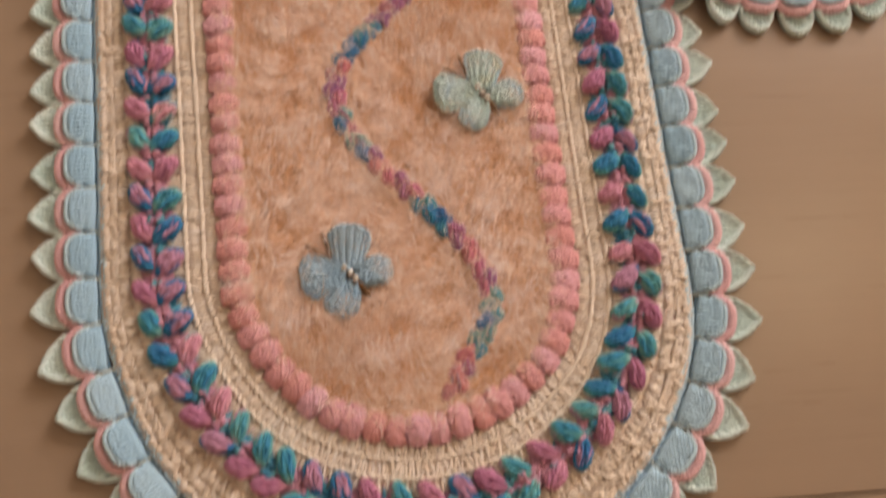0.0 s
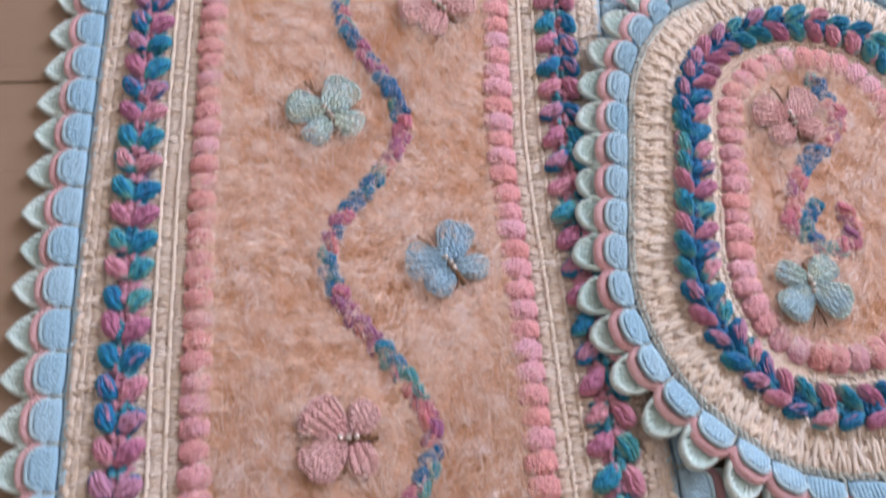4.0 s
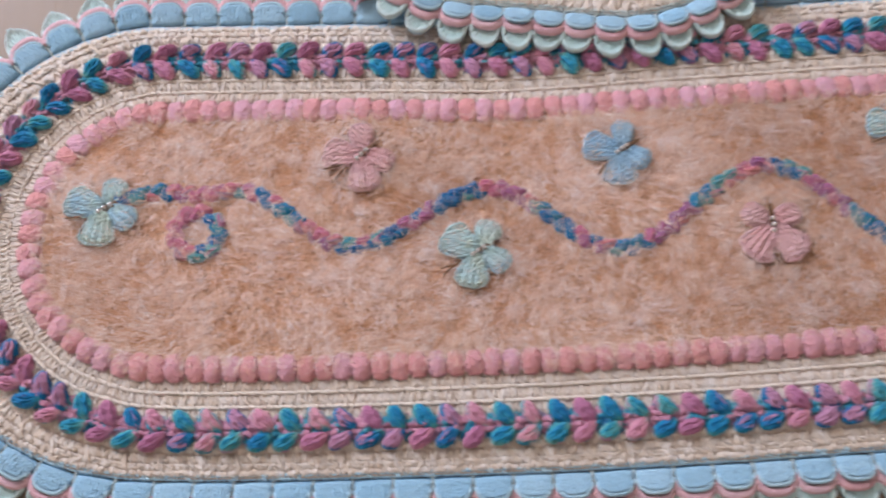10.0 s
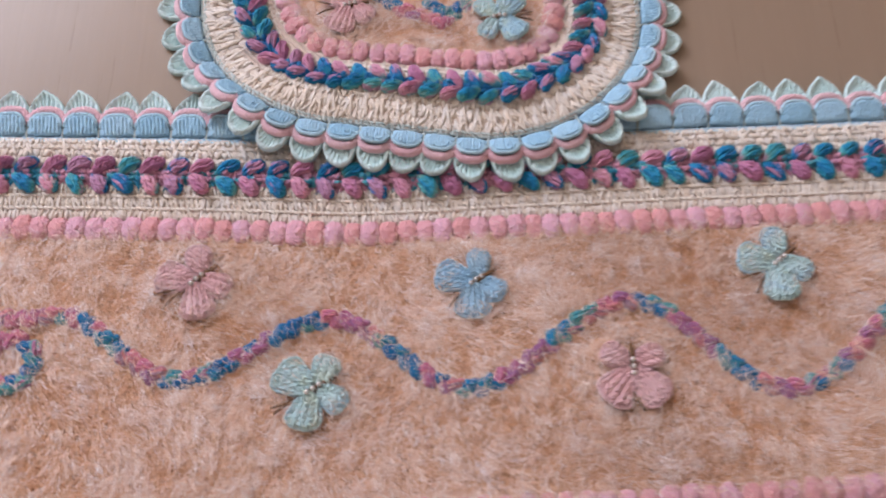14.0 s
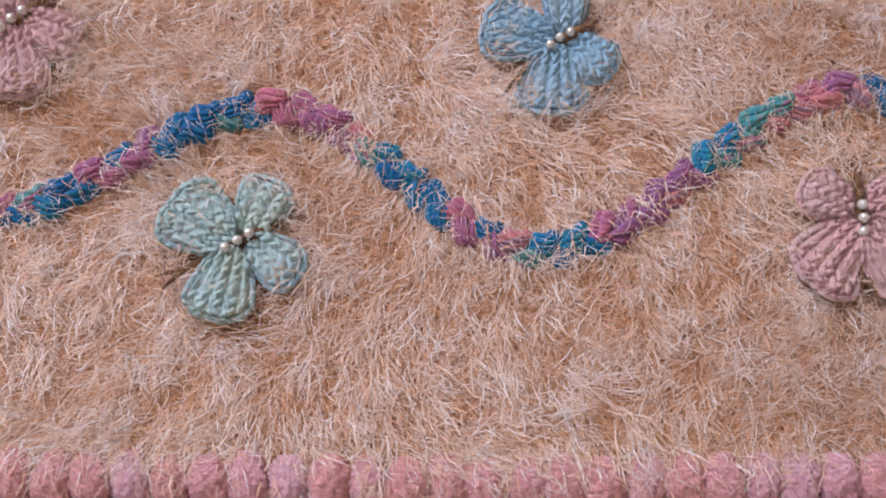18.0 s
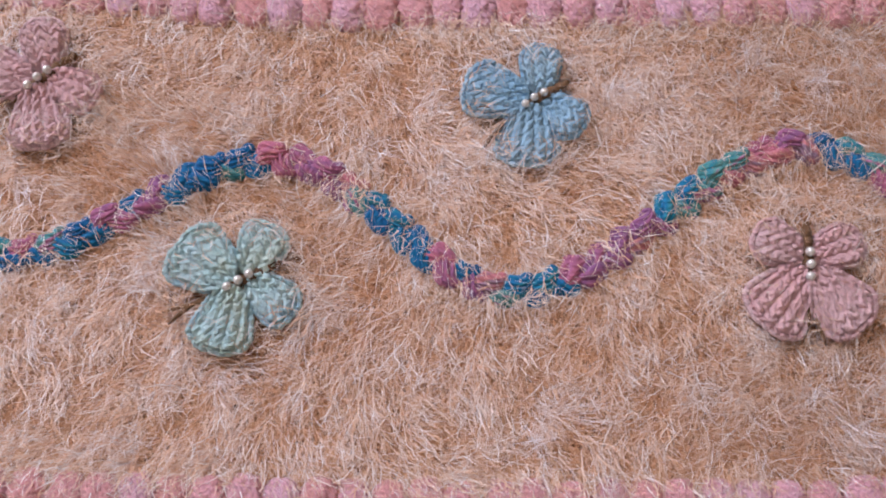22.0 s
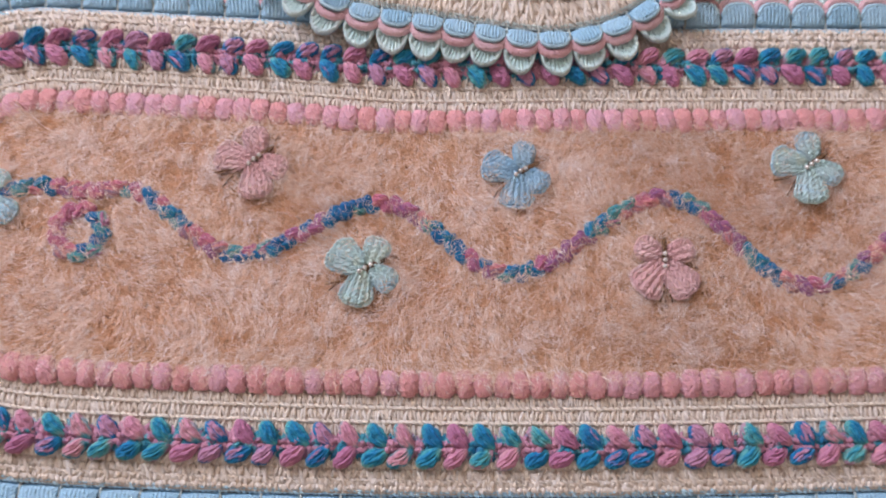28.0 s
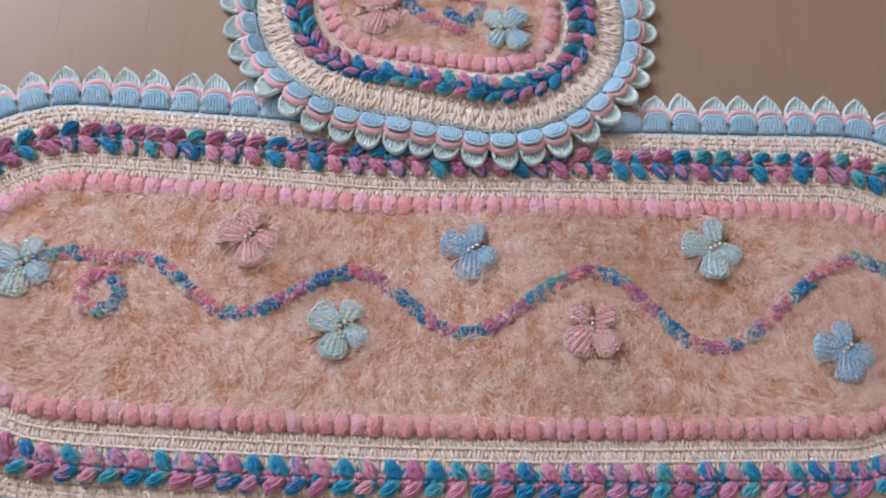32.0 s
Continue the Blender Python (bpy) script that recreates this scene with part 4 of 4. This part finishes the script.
RUNNER_WAVE = wave_line([(-0.331, 0.0445), (-0.300, 0.0482), (-0.272, 0.0445), (-0.245, 0.047), (-0.160, -0.001), (-0.056, 0.038), (0.036, -0.0125), (0.153, 0.046), (0.252, -0.0192), (0.391, 0.0645), (0.447, 0.036)])
RUNNER_RING = ring_line(-0.2735, 0.0145, 0.0165, 75, 430)
SMALL_WAVE = wave_line([(-0.078, 0.323), (-0.046, 0.332), (0.004, 0.292), (0.040, 0.280)])
SMALL_RING = ring_line(0.034, 0.307, 0.0155, 200, 520)
cord(RUNNER_WAVE,
     0.0088, flat, runner, (RUNNER.x, RUNNER.y), rnd, [-0.293, -0.2306, -0.199, -0.1686, -0.122, -0.0957, -0.060, -0.0244, 0.0055, 0.0304, 0.0584, 0.0953, 0.129, 0.155, 0.181, 0.209, 0.234, 0.267, 0.295, 0.320, 0.345, 0.382, 0.418], 0)
cord(RUNNER_RING, 0.0088, flat, runner, (RUNNER.x, RUNNER.y), rnd, [0.055], 1, True)
cord(SMALL_WAVE, 0.0088, over_runner, small, (SMALL.x, SMALL.y), rnd, [0.026, 0.052, 0.085], 0, True)
cord(SMALL_RING, 0.0088, over_runner, small, (SMALL.x, SMALL.y), rnd, [0.045], 0, True)


# ---- butterflies ----
def wing_mesh(length, width, narrow, blunt, columns, seed, material):
    """A crocheted wing: columns of V stitches that fan out from the body, rounded at the outer end, with a chain-stitch rim."""
    n, m = 132, 26
    a0, a1 = 0.30 * length, 0.70 * length

    def outline(k):
        a = 2 * math.pi * k / n
        x = length / 2 * (1 + math.copysign(abs(math.cos(a)) ** blunt, math.cos(a)))
        y = width / 2 * math.copysign(abs(math.sin(a)) ** 0.80, math.sin(a)) * (narrow + (1 - narrow) * min(1.0, (x / length / 0.74)) ** 0.9)
        wob = 1 + 0.035 * noise.noise(Vector((math.cos(a) * 2.2, math.sin(a) * 2.2, seed * 3.1)))
        return x * (1 + (wob - 1) * (x > a0)) - 0.07 * y * (y < 0), y * wob

    rim_line = [outline(k) for k in range(n)]
    run = [0.0]
    for k in range(n):
        p, q = rim_line[k], rim_line[(k + 1) % n]
        run.append(run[-1] + math.hypot(p[0] - q[0], p[1] - q[1]))
    v, f = [], []
    for b in range(m + 1):
        rho = b / m
        for k in range(n):
            x1, y1 = rim_line[k]
            x0 = min(max(x1, a0), a1)
            x, y = x0 + (x1 - x0) * rho, y1 * rho
            across = 0.5 + y / (width * (narrow + (1 - narrow) * min(1.0, max(x, 0.0005) / length / 0.74) ** 0.9) * 0.97)
            part = columns * across % 1.0
            ring = abs(math.sin(math.pi * part)) ** 0.5
            stitch = abs(math.sin(math.pi * (x / 0.0043 + 1.5 * abs(part - 0.5) + 0.4 * int(columns * across)))) ** 0.5
            inner = max(0.0, min(1.0, (0.86 - rho) / 0.06)) if x > a0 else 1.0
            edge = math.exp(-((rho - 0.93) / 0.06) ** 2) * abs(math.sin(math.pi * run[k] / run[n] * round(run[n] / 0.0036))) ** 0.5
            z = 0.0011 + 0.0036 * inner * (0.26 + 0.74 * (0.35 + 0.65 * ring) * (0.30 + 0.70 * stitch)) + 0.0024 * (1 - inner) * edge
            z += 0.0005 * noise.noise(Vector((x * 420, y * 420, seed))) + 0.0008 * (1 - rho) + 0.0012 * math.sin(5 * x / length + seed) * rho
            v.append((x, y, 0.0008 if b == m else z))
    for b in range(m):
        for k in range(n):
            j = (k + 1) % n
            f.append((b * n + k, (b + 1) * n + k, (b + 1) * n + j, b * n + j))
    for k in range(n // 2):
        f.append((k, (k + 1) % n, n - 1 - k, (n - k) % n) if 0 < k < n // 2 - 1 else (k, k + 1, n - 1 - k))
    o = len(v)
    v += [(x, y, -0.0004) for x, y, z in v[m * n:(m + 1) * n]]
    for k in range(n):
        j = (k + 1) % n
        f.append((m * n + k, o + k, o + j, m * n + j))
    f.append(tuple(o + k for k in range(n))[::-1])
    r = random.Random(seed * 7)
    for k in range(260):
        x, y = rim_line[r.randrange(n)]
        g = r.uniform(0.25, 1.0) ** 0.5
        p = Vector((a1 * 0.7 + (x - a1 * 0.7) * g, y * g, 0.0030))
        d = Vector((x - a1 * 0.7, y, 0)).normalized() + Vector((r.uniform(-0.9, 0.9), r.uniform(-0.9, 0.9), r.uniform(0.1, 0.9)))
        hair(v, f, p, d.normalized() * r.uniform(0.0015, 0.0042), 0.00011)
    line = resample([(x * 0.985 + 0.0002, y * 0.965, 0.0017) for x, y in rim_line[n // 2 + 12:] + rim_line[:n // 2 - 11]], 0.0008)
    return mesh_of("wing", v, f, material), mesh_of("chain_rim", *tube(line, 0.0012, 7, 0.16, 1.3), material)


WINGS = {c: [(wing_mesh(0.0295, 0.0290, 0.50, 0.60, 5, 1 + k, m), wing_mesh(0.0245, 0.0208, 0.58, 0.75, 3, 5 + k, m)) for k in range(2)] for c, m in (("mint green", M_WING_G), ("light blue", M_WING_B), ("rose pink", M_WING_P))}
bm = bmesh.new()
bmesh.ops.create_uvsphere(bm, u_segments=14, v_segments=9, radius=0.0020)
PEARL = bpy.data.meshes.new("pearl")
bm.to_mesh(PEARL)
bm.free()
PEARL.polygons.foreach_set("use_smooth", [True] * len(PEARL.polygons))
PEARL.materials.append(M_PEARL)
BODY = mesh_of("body", *spindle(0.034, 0.0056, 0.0060, 26, 14, 0.16, 5, 0.4), M_BROWN)
for _v in BODY.vertices:
    _v.co.z += 0.0006 * math.sin(_v.co.x * 1500 + _v.co.y * 500)
FEELER = [mesh_of("antenna", *tube([(0.011 + 0.0215 * t, s * (0.0006 + 0.0064 * t ** 1.4), 0.0022 + 0.0030 * math.sin(2.4 * t)) for t in [k / 6 for k in range(7)]], 0.0009, 6, 0.15, 2.0), M_BROWN) for s in (-1, 1)]


def butterfly(x, y, z, head, colour, seed, angles=(-48, 50, -128, 124), size=1.0, place="sewn on the fluffy runner"):
    """angles: the two large and the two small wings, from the head's direction."""
    r = random.Random(seed)
    top = tagged(new("butterfly_applique"), colour + " crocheted butterfly with three pearls, " + place, "butterfly applique", "crocheted butterflies")
    top.matrix_basis = pose(x, y, z, 0, 0, head) @ Matrix.Diagonal((0.92 * size, 0.92 * size, size, 1))
    for k, a in enumerate(angles):
        s = 1 if a > 0 else -1
        pad, rim = WINGS[colour][r.randrange(2)][k // 2]
        wing = child("wing", pad, top, Matrix.Translation((0.0026 if k < 2 else -0.0034, s * 0.0006, 0.0014 if k < 2 else 0.0008)) @ Matrix.Rotation(radians(a), 4, 'Z')
                     @ Matrix.Rotation(radians(-r.uniform(1, 7)), 4, 'Y') @ Matrix.Diagonal((r.uniform(0.95, 1.05), s * r.uniform(0.94, 1.06), 1, 1)))
        child("chain_rim", rim, wing)
    child("body", BODY, top, Matrix.Translation((-0.0022, 0, 0.0002)), "brown yarn body")
    for k in range(2):
        child("antenna", FEELER[k], top, Matrix.Rotation(r.uniform(-0.2, 0.2), 4, 'Z'), "thin brown yarn antenna")
    for k in (-1, 0, 1):
        child("pearl", PEARL, top, Matrix.Translation((0.0051 * k, 0.0006 * r.uniform(-1, 1), 0.0068 + 0.0003 * r.uniform(-1, 1))), "small ivory pearl bead")


ZB = 0.0108
SPOTS = [(-0.3415, 0.0365), (-0.1500, 0.0690), (-0.0670, -0.0105), (0.0450, 0.0630), (0.1485, -0.0020), (0.2600, 0.0715), (0.3690, -0.0170), (-0.0450, 0.2985), (0.0735, 0.2835)]
butterfly(-0.3415, 0.0365, ZB, 209, "mint green", 1, (-50, 50, -134, 114))
butterfly(-0.1500, 0.0690, ZB, 222, "rose pink", 2, (-54, 57, -124, 112))
butterfly(-0.0670, -0.0105, ZB, 207, "mint green", 3, (-62, 50, -140, 116))
butterfly(0.0450, 0.0630, ZB, 210, "light blue", 4, (-46, 56, -122, 110), 0.94)
butterfly(0.1485, -0.0020, ZB, 268, "rose pink", 5, (-40, 42, -112, 112))
butterfly(0.2600, 0.0715, ZB, 215, "mint green", 6, (-46, 56, -116, 112))
butterfly(0.3690, -0.0170, ZB, 219, "light blue", 7, (-46, 56, -114, 114))
butterfly(-0.0450, 0.2985, 0.0122, 192, "rose pink", 8, (-56, 56, -124, 124), 0.9, "sewn on the small mat")
butterfly(0.0735, 0.2835, 0.0132, 4, "mint green", 9, (-56, 56, -124, 124), 0.9, "sewn on the small mat")

# ---- fluff of the two centres ----
pile(RUNNER, runner, 0.0094, 300000, 6600, 21, SPOTS[:7], (RUNNER_WAVE, RUNNER_RING))
pile(SMALL, small, 0.0094, 42000, 800, 22, SPOTS[7:], (SMALL_WAVE, SMALL_RING))

# ---- floor tiles ----
PITCH = 0.62
GRID = Matrix.Translation((0.5125, 0, 0)) @ Matrix.Rotation(radians(-1.2), 4, 'Z') @ Matrix.Translation((0, -0.0098, 0))
bm = bmesh.new()
box(bm, 0.0006, PITCH - 0.0006, 0.0006, PITCH - 0.0006, -0.012, 0.0)
bmesh.ops.bevel(bm, geom=[e for e in bm.edges if all(v.co.z > -0.001 for v in e.verts)], offset=0.0006, segments=2, affect='EDGES')
TILE = bpy.data.meshes.new("tile")
bm.to_mesh(TILE)
bm.free()
TILE.materials.append(M_TILE)
for i in range(-5, 4):
    for j in range(-4, 5):
        child("tile", TILE, floor, GRID @ Matrix.Translation((i * PITCH, j * PITCH, 0)))
